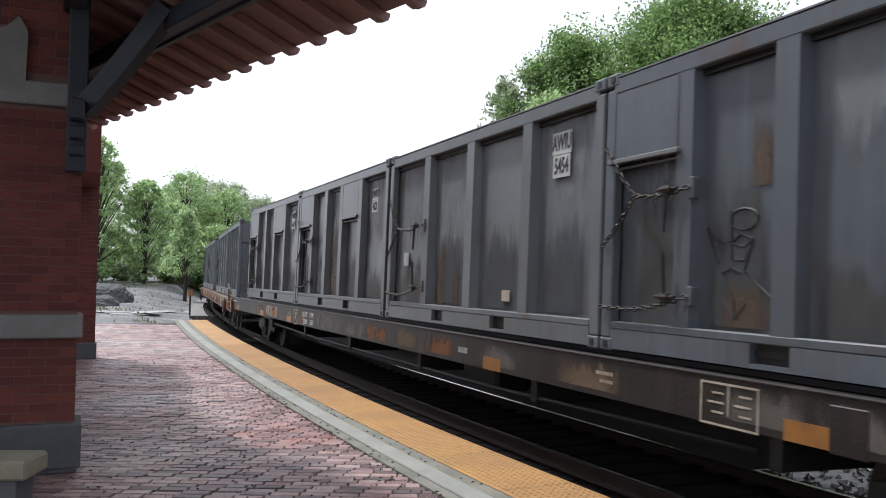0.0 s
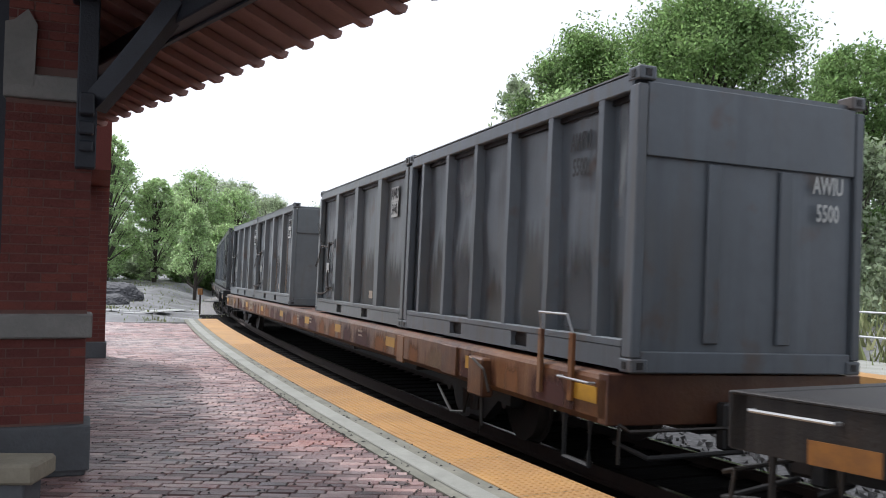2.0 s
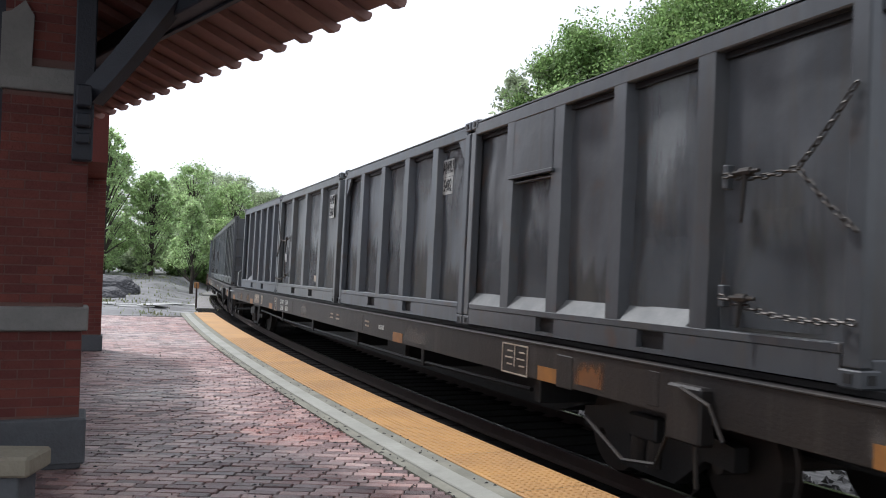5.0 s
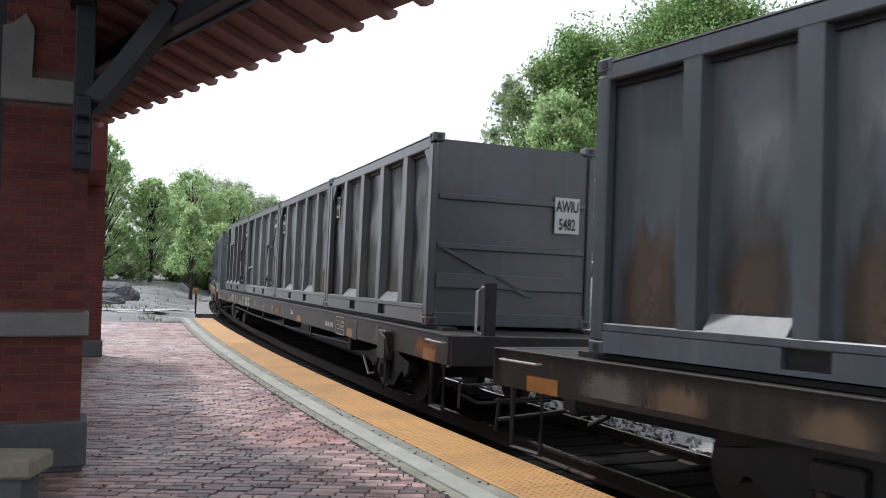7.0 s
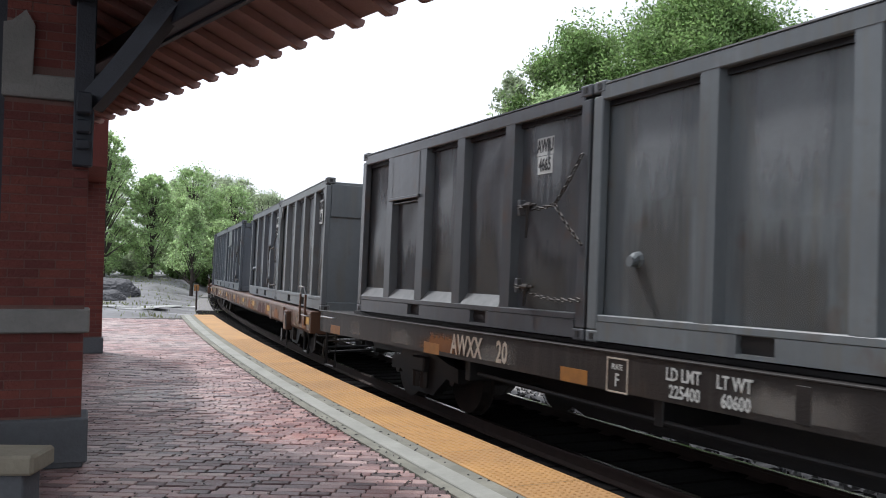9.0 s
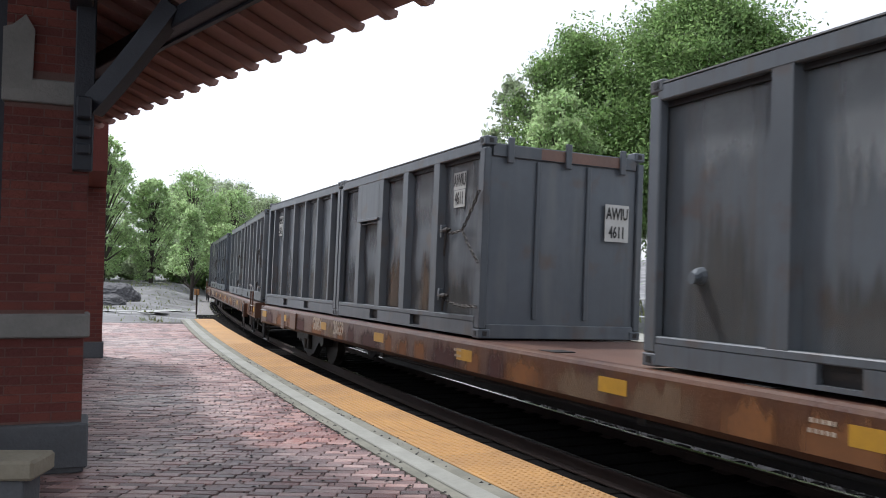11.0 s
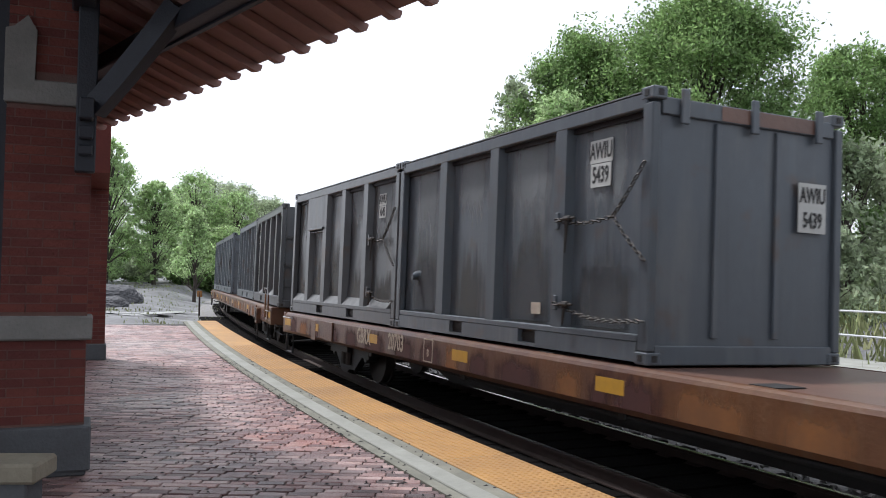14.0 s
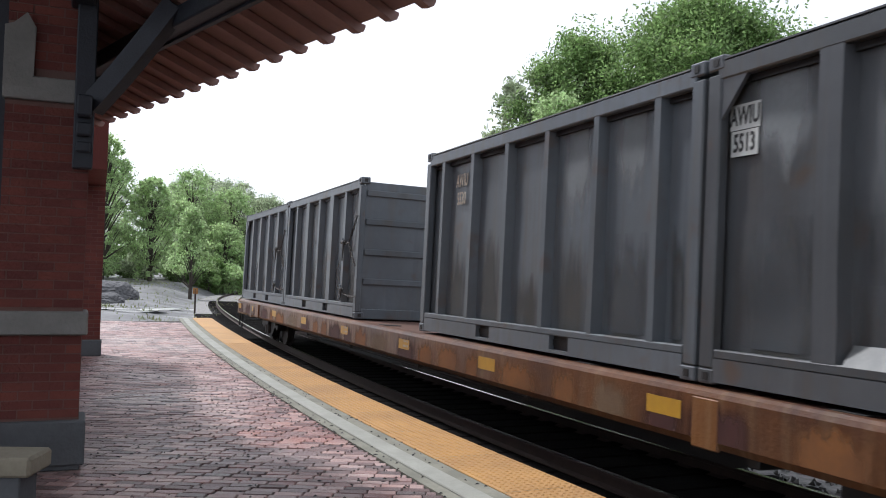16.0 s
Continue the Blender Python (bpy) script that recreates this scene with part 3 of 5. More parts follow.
    part("arm", boxes((-0.17, 0.0, -0.9, 0.0, 3.55, 3.75), bevel=0.012), M_TIMBER, br)


build_canopy()

# ---- trees ----


def make_tree(name, base, height, spread, material, seed, clumps=60, leaves=260, leaf=0.13, label="", low=0.25, cone=0.0, lean=0.0, puff=(0.15, 0.33)):
    rng = np.random.default_rng(seed)
    tree = tagged(new(name), label, "tree")
    tree.matrix_world = Matrix.Translation(base)
    tr = bmesh.new()
    tube(tr, [(0, 0, -0.3), (0.05, 0, height * 0.25), (lean * 0.5, 0.1, height * 0.55), (lean, 0, height * 0.9)], [height * 0.022, height * 0.017, height * 0.011, height * 0.003], 8)
    cents = []
    for i in range(clumps):
        h = low + (1 - low) * rng.uniform(0, 1) ** 0.8
        prof = math.sin(math.pi * min(0.97, 0.12 + 0.85 * (h - low) / (1 - low))) ** 0.6 if not cone else (1.02 - (h - low) / (1 - low)) ** 0.8
        a, r = rng.uniform(0, 6.283), spread * prof * math.sqrt(rng.uniform(0.15, 1.0))
        c = np.array([r * math.cos(a) + lean * h, r * math.sin(a), h * height * 0.95])
        cents.append((c, spread * rng.uniform(*puff)))
        if i % 3 == 0:
            st = Vector((lean * h * 0.4, 0, max(0.15, h - 0.28) * height * 0.85))
            tube(tr, [st, st.lerp(Vector(c), 0.5) + Vector((0, 0, 0.05 * height * rng.uniform(-0.5, 1))), Vector(c)], [height * 0.007, height * 0.004, height * 0.0015], 5)
    part("trunk", tr, M_BARK, tree)
    v, f = [], []
    for c, r in cents:
        n = leaves
        d = rng.normal(size=(n, 3))
        d /= np.linalg.norm(d, axis=1)[:, None]
        p = c + d * (r * np.clip(np.abs(rng.normal(0.55, 0.45, (n, 1))), 0, 1.2)) * np.array([1.1, 1.1, 0.95])
        ax = rng.normal(size=(n, 3))
        ax /= np.linalg.norm(ax, axis=1)[:, None]
        bx = np.cross(ax, rng.normal(size=(n, 3)))
        bx /= np.linalg.norm(bx, axis=1)[:, None] + 1e-9
        sz = leaf * rng.uniform(0.6, 1.3, (n, 1))
        q = np.stack([p - ax * sz, p + bx * sz * 0.45, p + ax * sz, p - bx * sz * 0.45], 1).reshape(-1, 3)
        b = len(v)
        v += q.tolist()
        f += [(b + 4 * i, b + 4 * i + 1, b + 4 * i + 2, b + 4 * i + 3) for i in range(n)]
    big("crown", v, f, material, parent=tree)
    return tree


def build_trees():
    g = "big leafy tree behind the tracks, full spring foliage"
    make_tree("maple_tree", (10.2, 34.0, -0.3), 13.4, 4.8, M_LEAF[0], 1, 190, 760, 0.085, g, 0.22)
    make_tree("maple_tree", (6.0, 36.0, -0.3), 12.6, 3.3, M_LEAF[0], 2, 130, 640, 0.085, g, 0.25)
    make_tree("young_tree", (4.3, 31.0, -0.4), 9.0, 1.5, M_LEAF[1], 3, 80, 360, 0.09, "bright light green young tree behind the tracks", 0.3)
    make_tree("maple_tree", (4.0, 37.0, -0.3), 11.6, 2.1, M_LEAF[2], 12, 40, 200, 0.13, "thin grey-green tree with sparse spring leaves", 0.3)
    make_tree("maple_tree", (17.6, 36.0, 0.5), 11.4, 3.6, M_LEAF[0], 4, 150, 420, 0.09, g, 0.06, puff=(0.10, 0.26))
    make_tree("maple_tree", (14.6, 31.0, 0.3), 6.4, 2.4, M_LEAF[2], 5, 60, 260, 0.13, "dull green tree beyond the far platform", 0.1)
    make_tree("shrub", (11.2, 25.0, -0.3), 3.4, 1.5, M_LEAF[2], 6, 40, 240, 0.10, "overgrown green shrub behind the railing", 0.0)
    make_tree("shrub", (9.0, 27.5, -0.3), 3.0, 1.5, M_LEAF[0], 7, 40, 240, 0.10, "overgrown green shrub behind the railing", 0.0)
    far = "light green tree in young leaf at the gravel lot"
    rows = [(-27.5, 70, 12.4, 2.7, 0, 21), (-31.0, 74, 11.5, 3.2, 1, 22), (-24.2, 72, 9.0, 2.2, 1, 23), (-25.5, 88, 11.5, 3.6, 0, 24), (-22.0, 90, 11.2, 3.6, 0, 25),
            (-18.5, 92, 10.6, 3.4, 2, 26), (-28.0, 92, 10.5, 3.6, 2, 33), (-14.5, 105, 11.0, 4.2, 2, 29), (-9.0, 112, 10.5, 4.2, 2, 30), (-25.0, 82, 7.6, 2.6, 1, 31), (-21.0, 84, 7.0, 2.6, 1, 32), (-17.5, 120, 12.0, 4.5, 2, 34), (-23.5, 97, 11.5, 4.0, 2, 35), (-20.2, 99, 11.3, 4.0, 2, 36), (-33.5, 84, 12.5, 4.0, 1, 37), (-26.8, 100, 11.8, 4.2, 2, 38)]
    for x, y, h, sp, m, seed in rows:
        make_tree("tree", (x, y, ground_z(x, y)), h, sp, M_LEAF[(1, 1, 2)[m]], seed, 210, 75, 0.13, far, 0.05, puff=(0.09, 0.24))
    make_tree("young_tree", (-17.9, 62, ground_z(-17.9, 62)), 6.9, 2.0, M_LEAF[1], 27, 120, 70, 0.11, "single light green young tree with a pointed crown", 0.30, 1.0, puff=(0.10, 0.26))
    for i, (x, y, h) in enumerate([(-29, 66, 2.0), (-26, 76, 2.4), (-22.5, 76, 2.6), (-19.5, 80, 2.8), (-16.5, 84, 3.0), (-30, 78, 3), (-28, 80, 3.6), (-24.4, 79, 3.6), (-21, 78.5, 3.4), (-18, 86, 3.8), (-23.2, 84, 4.0), (-15, 92, 4.0), (-12, 98, 4.2)]):
        make_tree("shrub", (x, y, ground_z(x, y)), h, 2.0, M_LEAF[(1, 2, 0)[i % 3]], 40 + i, 40, 150, 0.15, "low green scrub at the wood's edge", 0.0)


build_trees()


def build_lot():
    """Gravel heaps, kerb line, marker post and grass tufts beyond the platform."""
    rng = np.random.default_rng(8)
    for x, y, r, h in ((-18.6, 48, 1.9, 1.0), (-17.0, 43.5, 1.15, 0.5)):
        bm = bmesh.new()
        bmesh.ops.create_icosphere(bm, subdivisions=5, radius=1.0)
        for q in bm.verts:
            d = 1 + 0.16 * noise.noise(q.co * 1.7) + 0.035 * noise.noise(q.co * 9) + 0.03 * noise.noise(q.co * 23) + 0.03 * noise.noise(q.co * 41)
            q.co = Vector((q.co.x * r * d, q.co.y * r * d, max(-0.2, q.co.z) * h * d))
        ob = part("gravel_mound", bm, M_MOUND, None)
        ob.matrix_world = Matrix.Translation((x, y, ground_z(x, y)))
        tagged(ob, "heap of dark grey gravel on the lot", "gravel heap", "gravel heaps")
    # puddles, their sky reflection painted as a pale colour
    for i, (x, y, rx, ry) in enumerate(((-13.9, 36.2, 1.3, 0.35), (-12.2, 34.6, 0.8, 0.25), (-13.0, 39.0, 0.55, 1.3), (-13.6, 42.5, 0.9, 0.9), (-12.9, 45.5, 0.5, 1.5), (-15.6, 35.0, 1.5, 0.3), (-14.6, 52, 1.1, 1.6), (-12.3, 49.5, 0.5, 1.2), (-13.9, 32.2, 0.7, 0.2))):
        bm = bmesh.new()
        ring = [bm.verts.new((x + rx * c1 * k, y + ry * s1 * k, ground_z(x, y) + 0.05)) for c1, s1, k in
                ((math.cos(a), math.sin(a), 1 + 0.45 * noise.noise((2 * math.cos(a) + i * 3, 2 * math.sin(a), i))) for a in np.linspace(0, 6.283, 29)[:-1])]
        bm.faces.new(ring)
        tagged(part("puddle", bm, M_WATER, None), "shallow rain puddle on the gravel lot, bright sky painted in its colour", "puddle", "puddles", "structure")
    post = tagged(new("marker_post"), "thin rusty marker post with an orange head", "post")
    x, y = -11.85, 42.0
    post.matrix_world = Matrix.Translation((x, y, ground_z(x, y)))
    bm = bmesh.new()
    tube(bm, [(0, 0, 0), (0, 0, 1.25)], 0.045, 8)
    part("shaft", bm, M_RAILSIDE, post)
    part("head", boxes((-0.12, 0.12, -0.04, 0.04, 1.0, 1.3), bevel=0.01), M_ORANGE, post)
    v, f = [], []
    for cx, cy, sx, sy, n in ((-16.6, 39, 0.9, 1.0, 500), (-13.2, 52, 1.0, 8, 500), (-10.6, 36, 0.5, 4, 250), (-15.5, 62, 2.2, 8, 900), (10.5, 23, 3.0, 5, 2500), (-24, 68, 6, 3, 900)):
        for _ in range(n):
            x, y = rng.normal(cx, sx), rng.normal(cy, sy)
            z, h, a = ground_z(x, y), rng.uniform(0.05, 0.16) * (5.0 if cx > 0 else 1), rng.uniform(0, 6.28)
            w = 0.03 * (1 + h)
            b = len(v)
            v += [(x - w * math.cos(a), y - w * math.sin(a), z), (x + w * math.cos(a), y + w * math.sin(a), z), (x + rng.uniform(-0.5, 0.5) * h, y + rng.uniform(-0.5, 0.5) * h, z + h)]
            f.append((b, b + 1, b + 2))
    tagged(big("grass", v, f, M_GRASS, "stuff", "tufts of rough green and straw grass"), category="grass")


build_lot()

# ---- the train ----
CL, CW, CH = 6.06, 2.44, 2.53
SK = 0.115  # depth of the skin behind the ribs
SIDE = Matrix.Rotation(radians(-90), 4, "Z") @ Matrix.Rotation(radians(90), 4, "X")  # writing on the platform side
FRONT = Matrix.Rotation(radians(90), 4, "X")  # writing on the near end


# rib centres and widths along a container, by their number or by the name of the pattern
RIB_LINES = {
    3: [(1.47, 0.21), (0.0, 0.21), (-1.50, 0.21)],
    4: [(1.81, 0.20), (0.60, 0.20), (-0.60, 0.20), (-1.81, 0.20)],
    "hatch": [(1.90, 0.20), (0.80, 0.22), (-0.31, 0.20), (-1.50, 0.20)],
    "close": [(1.95, 0.18), (0.92, 0.20), (-0.12, 0.18), (-1.15, 0.20), (-2.15, 0.18)],
    "uneven": [(2.10, 0.14), (1.05, 0.27), (0.0, 0.15), (-1.0, 0.27), (-2.0, 0.14)],
    5: [(2.42, 0.09), (1.45, 0.09), (0.48, 0.09), (-0.48, 0.09), (-1.45, 0.09), (-2.42, 0.09)],
}


def make_container(mark, ribs, paint, hatch=(), chain="", label_at="near", end="posts", rust=(), worn=(), panel=True, dent=0, graffiti=False, end_mark=False, end_plain=False, lay=None):
    """Local y runs along the container, -y is the leading end, -x the platform side; origin at the middle of its base."""
    m = GREYS[paint]
    c = new("refuse_container")
    hx, hy = CW / 2, CL / 2
    rng = np.random.default_rng(sum(map(ord, mark)) * 7 + ribs)
    # body: thin skin with dents
    bm = bmesh.new()
    n = 48
    seed = sum(map(ord, mark)) * 0.37

    def bulge(y, z, sx):
        edge = min(1.0, (hy - 0.1 - abs(y)) * 3, (z - 0.2) * 3, (CH - 0.1 - z) * 3)
        return edge * ((0.012 + 0.026 * dent) * noise.noise((y * 1.6 + ribs, z * 1.3, seed + sx)) + 0.014 * dent * noise.noise((y * 3.7, z * 2.6 + 5, seed - sx)))

    def skin_x(y, z):
        return -(hx - SK) - bulge(y, z, -1)

    for sx in (-1, 1):
        g = [[bm.verts.new((0, -hy + 0.1 + (CL - 0.2) * i / n, 0.2 + (CH - 0.3) * j / 20)) for i in range(n + 1)] for j in range(21)]
        for row in g:
            for q in row:
                q.co.x = sx * (hx - SK + bulge(q.co.y, q.co.z, sx))
        for j in range(20):
            for i in range(n):
                bm.faces.new((g[j][i], g[j][i + 1], g[j + 1][i + 1], g[j + 1][i])).smooth = True
    part("side_skin", bm, m, c)
    part("floor_pan", boxes((-hx + 0.05, hx - 0.05, -hy + 0.05, hy - 0.05, 0.1, 0.16)), M_BLACK, c)
    part("load_cover", boxes((-hx + 0.08, hx - 0.08, -hy + 0.08, hy - 0.08, CH - 0.22, CH - 0.16)), M_BLACK, c)
    # end walls
    for sy, nm in ((-1, "door_end"), (1, "closed_end")):
        y0, y1 = sorted((sy * (hy - 0.09), sy * (hy - 0.05)))
        wall = part(nm, boxes((-hx + 0.1, hx - 0.1, y0, y1, 0.12, CH - 0.05)), m, c)
        e0, e1 = sorted((sy * (hy - 0.05), sy * (hy - 0.01)))
        if end == "posts":
            each("end_header", [(-hx + 0.1, hx - 0.1, e0, e1, CH - 0.72, CH - 0.1)], m, wall, 0.006)
            each("end_rib", [(x - 0.07, x + 0.07, e0, e1, 0.25, CH - 0.74) for x in (-0.42, 0.35)], m, wall, 0.01)
        elif end == "bars":
            each("end_rib", [(-hx + 0.12, hx - 0.12, e0, e1, z, z + 0.11) for z in (0.62, 1.15, 1.70, 2.22)], m, wall, 0.01)
            each("end_rib", [(hx - 0.36, hx - 0.26, e0 + 0.004 * sy, e1 + 0.004 * sy, 0.2, CH - 0.1)], m, wall, 0.01)
        elif end == "flat":
            each("end_rib", [(x - 0.03, x + 0.03, e0, e1, 0.25, CH - 0.24) for x in (-0.42, 0.35)], m, wall, 0.006)
            each("end_header", [(-hx + 0.12, hx - 0.12, e0, e1, CH - 0.22, CH - 0.06)], m, wall, 0.008)
            h0, h1 = sorted((sy * (hy - 0.008), sy * (hy + 0.035)))
            each("top_hinge", [(x - 0.045, x + 0.045, h0, h1, CH - 0.30, CH + 0.03) for x in (-0.86, 0.0, 0.86)], m, wall, 0.01)
            film = bmesh.new()
            ye = sy * (hy - 0.004)
            film.faces.new([film.verts.new(q) for q in ((-0.4, ye, CH - 0.21), (0.9, ye, CH - 0.21), (0.9, ye, CH - 0.07), (-0.4, ye, CH - 0.07))])
            part("header_rust", film, M_DECK, wall, "brown surface rust")
        else:
            each("end_rib", [(-hx + 0.12, hx - 0.12, e0, e1, z, z + (0.2 if z < 0.6 else 0.08)) for z in (0.50, 1.02, 1.68)], m, wall, 0.01)
            bm = bmesh.new()
            w = [bm.verts.new(q) for q in ((-hx + 0.18, e0, 1.02), (-hx + 0.28, e0, 1.02), (0.32, e0, 0.42), (0.22, e0, 0.42), (-hx + 0.18, e1 + 0.01 * sy, 1.02), (-hx + 0.28, e1 + 0.01 * sy, 1.02), (0.32, e1 + 0.01 * sy, 0.42), (0.22, e1 + 0.01 * sy, 0.42))]
            for q in ((0, 1, 2, 3), (4, 5, 6, 7), (0, 1, 5, 4), (1, 2, 6, 5), (2, 3, 7, 6), (3, 0, 4, 7)):
                bm.faces.new([w[i] for i in q])
            part("diagonal_brace", bm, m, wall)
        each("end_sill", [(-hx + 0.1, hx - 0.1, e0, e1, 0.0, 0.18)], m, wall, 0.01)
    # rails and corner posts
    for sx in (-1, 1):
        x0, x1 = sorted((sx * (hx - 0.09), sx * hx))
        # bottom rail with two fork pockets
        rail = part("bottom_rail", boxes((x0, x1, -hy + 0.16, hy - 0.16, 0.20, 0.27), bevel=0.01), m, c)
        each("rail_web", [(x0, x1, p, q, 0.02, 0.199) for p, q in ((-hy + 0.16, -1.1), (-0.72, 0.72), (1.1, hy - 0.16))], m, rail)
        each("pocket_sill", [(x0, x1, q - 0.19, q + 0.19, 0.02, 0.055) for q in (-0.91, 0.91)], m, rail)
        q0, q1 = sorted((sx * (hx - 0.085), sx * (hx - 0.06)))
        # black plates paint the dark inside of the fork pockets
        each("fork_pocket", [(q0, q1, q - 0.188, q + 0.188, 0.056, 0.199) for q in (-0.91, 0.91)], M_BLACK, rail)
        bm = boxes((x0, x1, -hy + 0.1, hy - 0.1, CH - 0.17, CH - 0.02), bevel=0.012)
        part("top_rail", bm, m, c)
        part("top_edge", boxes((min(x0, x1) - 0.004, max(x0, x1) + 0.004, -hy + 0.18, hy - 0.18, CH - 0.018, CH - 0.004)), M_WORN if paint != 2 else m, c)
        for sy in (-1, 1):
            y0, y1 = sorted((sy * (hy - 0.15), sy * hy))
            part("corner_post", boxes((x0 - 0.003, x1 + 0.003, y0, y1, 0.122, CH - 0.122), bevel=0.012), m, c)
            for z in (0.0, CH - 0.12):
                y2, y3 = sorted((sy * (hy - 0.178), sy * (hy + 0.008)))
                xa, xb = sorted((sx * (hx - 0.162), sx * (hx + 0.006)))
                zz = z + (0.03 if z > 1 else 0)
                bm = boxes((xa, xb, y2, y3, zz, zz + 0.118), bevel=0.012)
                cs = part("corner_casting", bm, m, c)
                # black blocks on the casting faces paint the shade inside the holes
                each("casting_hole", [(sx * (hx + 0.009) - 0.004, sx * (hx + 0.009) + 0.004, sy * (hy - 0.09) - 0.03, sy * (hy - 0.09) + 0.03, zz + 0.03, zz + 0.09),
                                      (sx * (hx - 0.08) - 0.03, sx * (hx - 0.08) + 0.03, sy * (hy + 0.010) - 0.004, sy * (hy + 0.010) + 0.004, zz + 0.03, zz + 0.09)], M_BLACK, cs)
    # ribs
    bay = (CL - 0.3) / (min(ribs, 5) + 1)
    lines = RIB_LINES[lay or ribs]
    for y, w in lines:
        for sx in (-1, 1):
            bm = bmesh.new()
            a, b = sx * (hx - SK - 0.012), sx * (hx - 0.004)
            vs = [(a, y - w / 2 - 0.03), (b, y - w / 2), (b, y + w / 2), (a, y + w / 2 + 0.03)]
            lo = [bm.verts.new((x, q, 0.26)) for x, q in vs]
            hi = [bm.verts.new((x, q, CH - 0.16)) for x, q in vs]
            for j in range(3):
                bm.faces.new((lo[j], lo[j + 1], hi[j + 1], hi[j]))
            bm.faces.new(lo)
            bm.faces.new(hi)
            if dent:
                bmesh.ops.subdivide_edges(bm, edges=[e for e in bm.edges if abs(e.verts[0].co.z - e.verts[1].co.z) > 1], cuts=7)
                for q in bm.verts:
                    if 0.3 < q.co.z < CH - 0.2:
                        q.co.y += 0.02 * noise.noise((q.co.z * 2, y * 3, ribs))
            part("rib", bm, m, c)
    X = -hx
    if end == "brace" or (ribs == 4 and lay is None):
        for sy in (-1, 1):
            for sx in (-1, 1):
                bm = bmesh.new()
                xs = sorted((sx * (hx - 0.05), sx * (hx - 0.012)))
                tri = [(sy * (hy - 0.15), CH - 0.168), (sy * (hy - 0.42), CH - 0.168), (sy * (hy - 0.15), CH - 0.48)]
                lo, hi = [[bm.verts.new((x, q, r)) for q, r in tri] for x in xs]
                bm.faces.new(lo)
                bm.faces.new(hi)
                for q in range(3):
                    bm.faces.new((lo[q], lo[(q + 1) % 3], hi[(q + 1) % 3], hi[q]))
                part("corner_gusset", bm, m, c)

    def stain_plate(y, z, w, h, out=0.008):
        """A film that follows the dents of the skin."""
        film = bmesh.new()
        g = [[film.verts.new((skin_x(y - w / 2 + w * i / 8, z + h * j / 8) - 0.003 - out, y - w / 2 + w * i / 8, z + h * j / 8)) for i in range(9)] for j in range(9)]
        for j in range(8):
            for i in range(8):
                film.faces.new((g[j][i], g[j][i + 1], g[j + 1][i + 1], g[j + 1][i]))
        return film

    # hatch openings on the platform side: a recessed door below, a flap with a lip above
    for y in hatch:
        hw = bay / 2 - 0.09
        part("hatch_flap", boxes((X + 0.004, X + SK + 0.01, y - hw, y + hw, 1.745, CH - 0.168), bevel=0.006), m, c)
        part("hatch_lip", boxes((X - 0.035, X + 0.03, y - hw - 0.02, y + hw + 0.02, 1.70, 1.742), bevel=0.006), M_WORN if paint == 0 else m, c)
        part("hatch_shelf", boxes((X + 0.02, X + 0.08, y - hw + 0.01, y + hw - 0.01, 1.655, 1.672), bevel=0.004), m, c)
    # rust and bare patches, thin plates on the skin
    for y, z, w, h in rust:
        part("rust_stain", stain_plate(y, z, w, h), M_RUSTPATCH, c, "brown rust stain")
    edges = [hy - 0.15] + [q for q, _ in lines] + [-hy + 0.15]
    for k, (ya, yb) in enumerate(zip(edges[:-1], edges[1:])):
        w, y = ya - yb - 0.24, (ya + yb) / 2
        part("grime_stain", stain_plate(y, 0.27, w, rng.uniform(0.5, 1.3), 0.002), M_GRIME, c)
        if rng.random() < 0.6:
            h = rng.uniform(0.7, 1.5)
            part("faded_patch", stain_plate(y, CH - 0.2 - h, w, h, 0.004), M_CHALK, c)
        if rng.random() < 0.3:
            part("repainted_patch", stain_plate(y, 0.3, w, rng.uniform(0.8, 1.1), 0.006), M_SHADEPAINT, c)
    for y in worn:
        bm = bmesh.new()
        w = bay / 2 - 0.12
        vs = [bm.verts.new(q) for q in ((X + SK - 0.01, y - w, 0.40), (X + SK - 0.01, y + w, 0.40), (X - 0.0, y + w, 0.262), (X - 0.0, y - w, 0.262), (X + SK, y - w, 0.26), (X + SK, y + w, 0.26))]
        bm.faces.new((vs[0], vs[1], vs[2], vs[3]))
        bm.faces.new((vs[0], vs[3], vs[4]))
        bm.faces.new((vs[1], vs[5], vs[2]))
        part("sloped_ledge", bm, M_WORN, c, "pale worn sloped ledge")
    # mark
    ym = {"near": -2.12, "far": hy - 0.33, "mid": -hy + 0.15 + bay * 1.5}.get(label_at, label_at if isinstance(label_at, float) else None)
    if ribs == 5 and label_at in ("far", "near"):
        ym = 1.93 if label_at == "far" else -1.93
    if ym is not None and mark:
        word, num = mark.split()
        z = 1.955
        k = 0.84 if paint == 2 else 1.0
        if panel:
            each("mark_panel", [(X + SK - 0.030, X + SK - 0.024, ym - 0.19 * k, ym + 0.19 * k, z, z + 0.235 * k), (X + SK - 0.030, X + SK - 0.024, ym - 0.17 * k, ym + 0.17 * k, z - 0.245 * k, z - 0.008)], M_WHITE, c, 0.0, "white stencil panel")
        ink = M_INK if panel or end_plain else M_CREAM
        lettering("mark", word, 0.235 * k, ink, c, Matrix.Translation((X + SK - 0.0325, ym, z + 0.115 * k)) @ SIDE, 0.60)
        lettering("mark", num, 0.235 * k, ink, c, Matrix.Translation((X + SK - 0.0325, ym, z - 0.13 * k)) @ SIDE, 0.60)
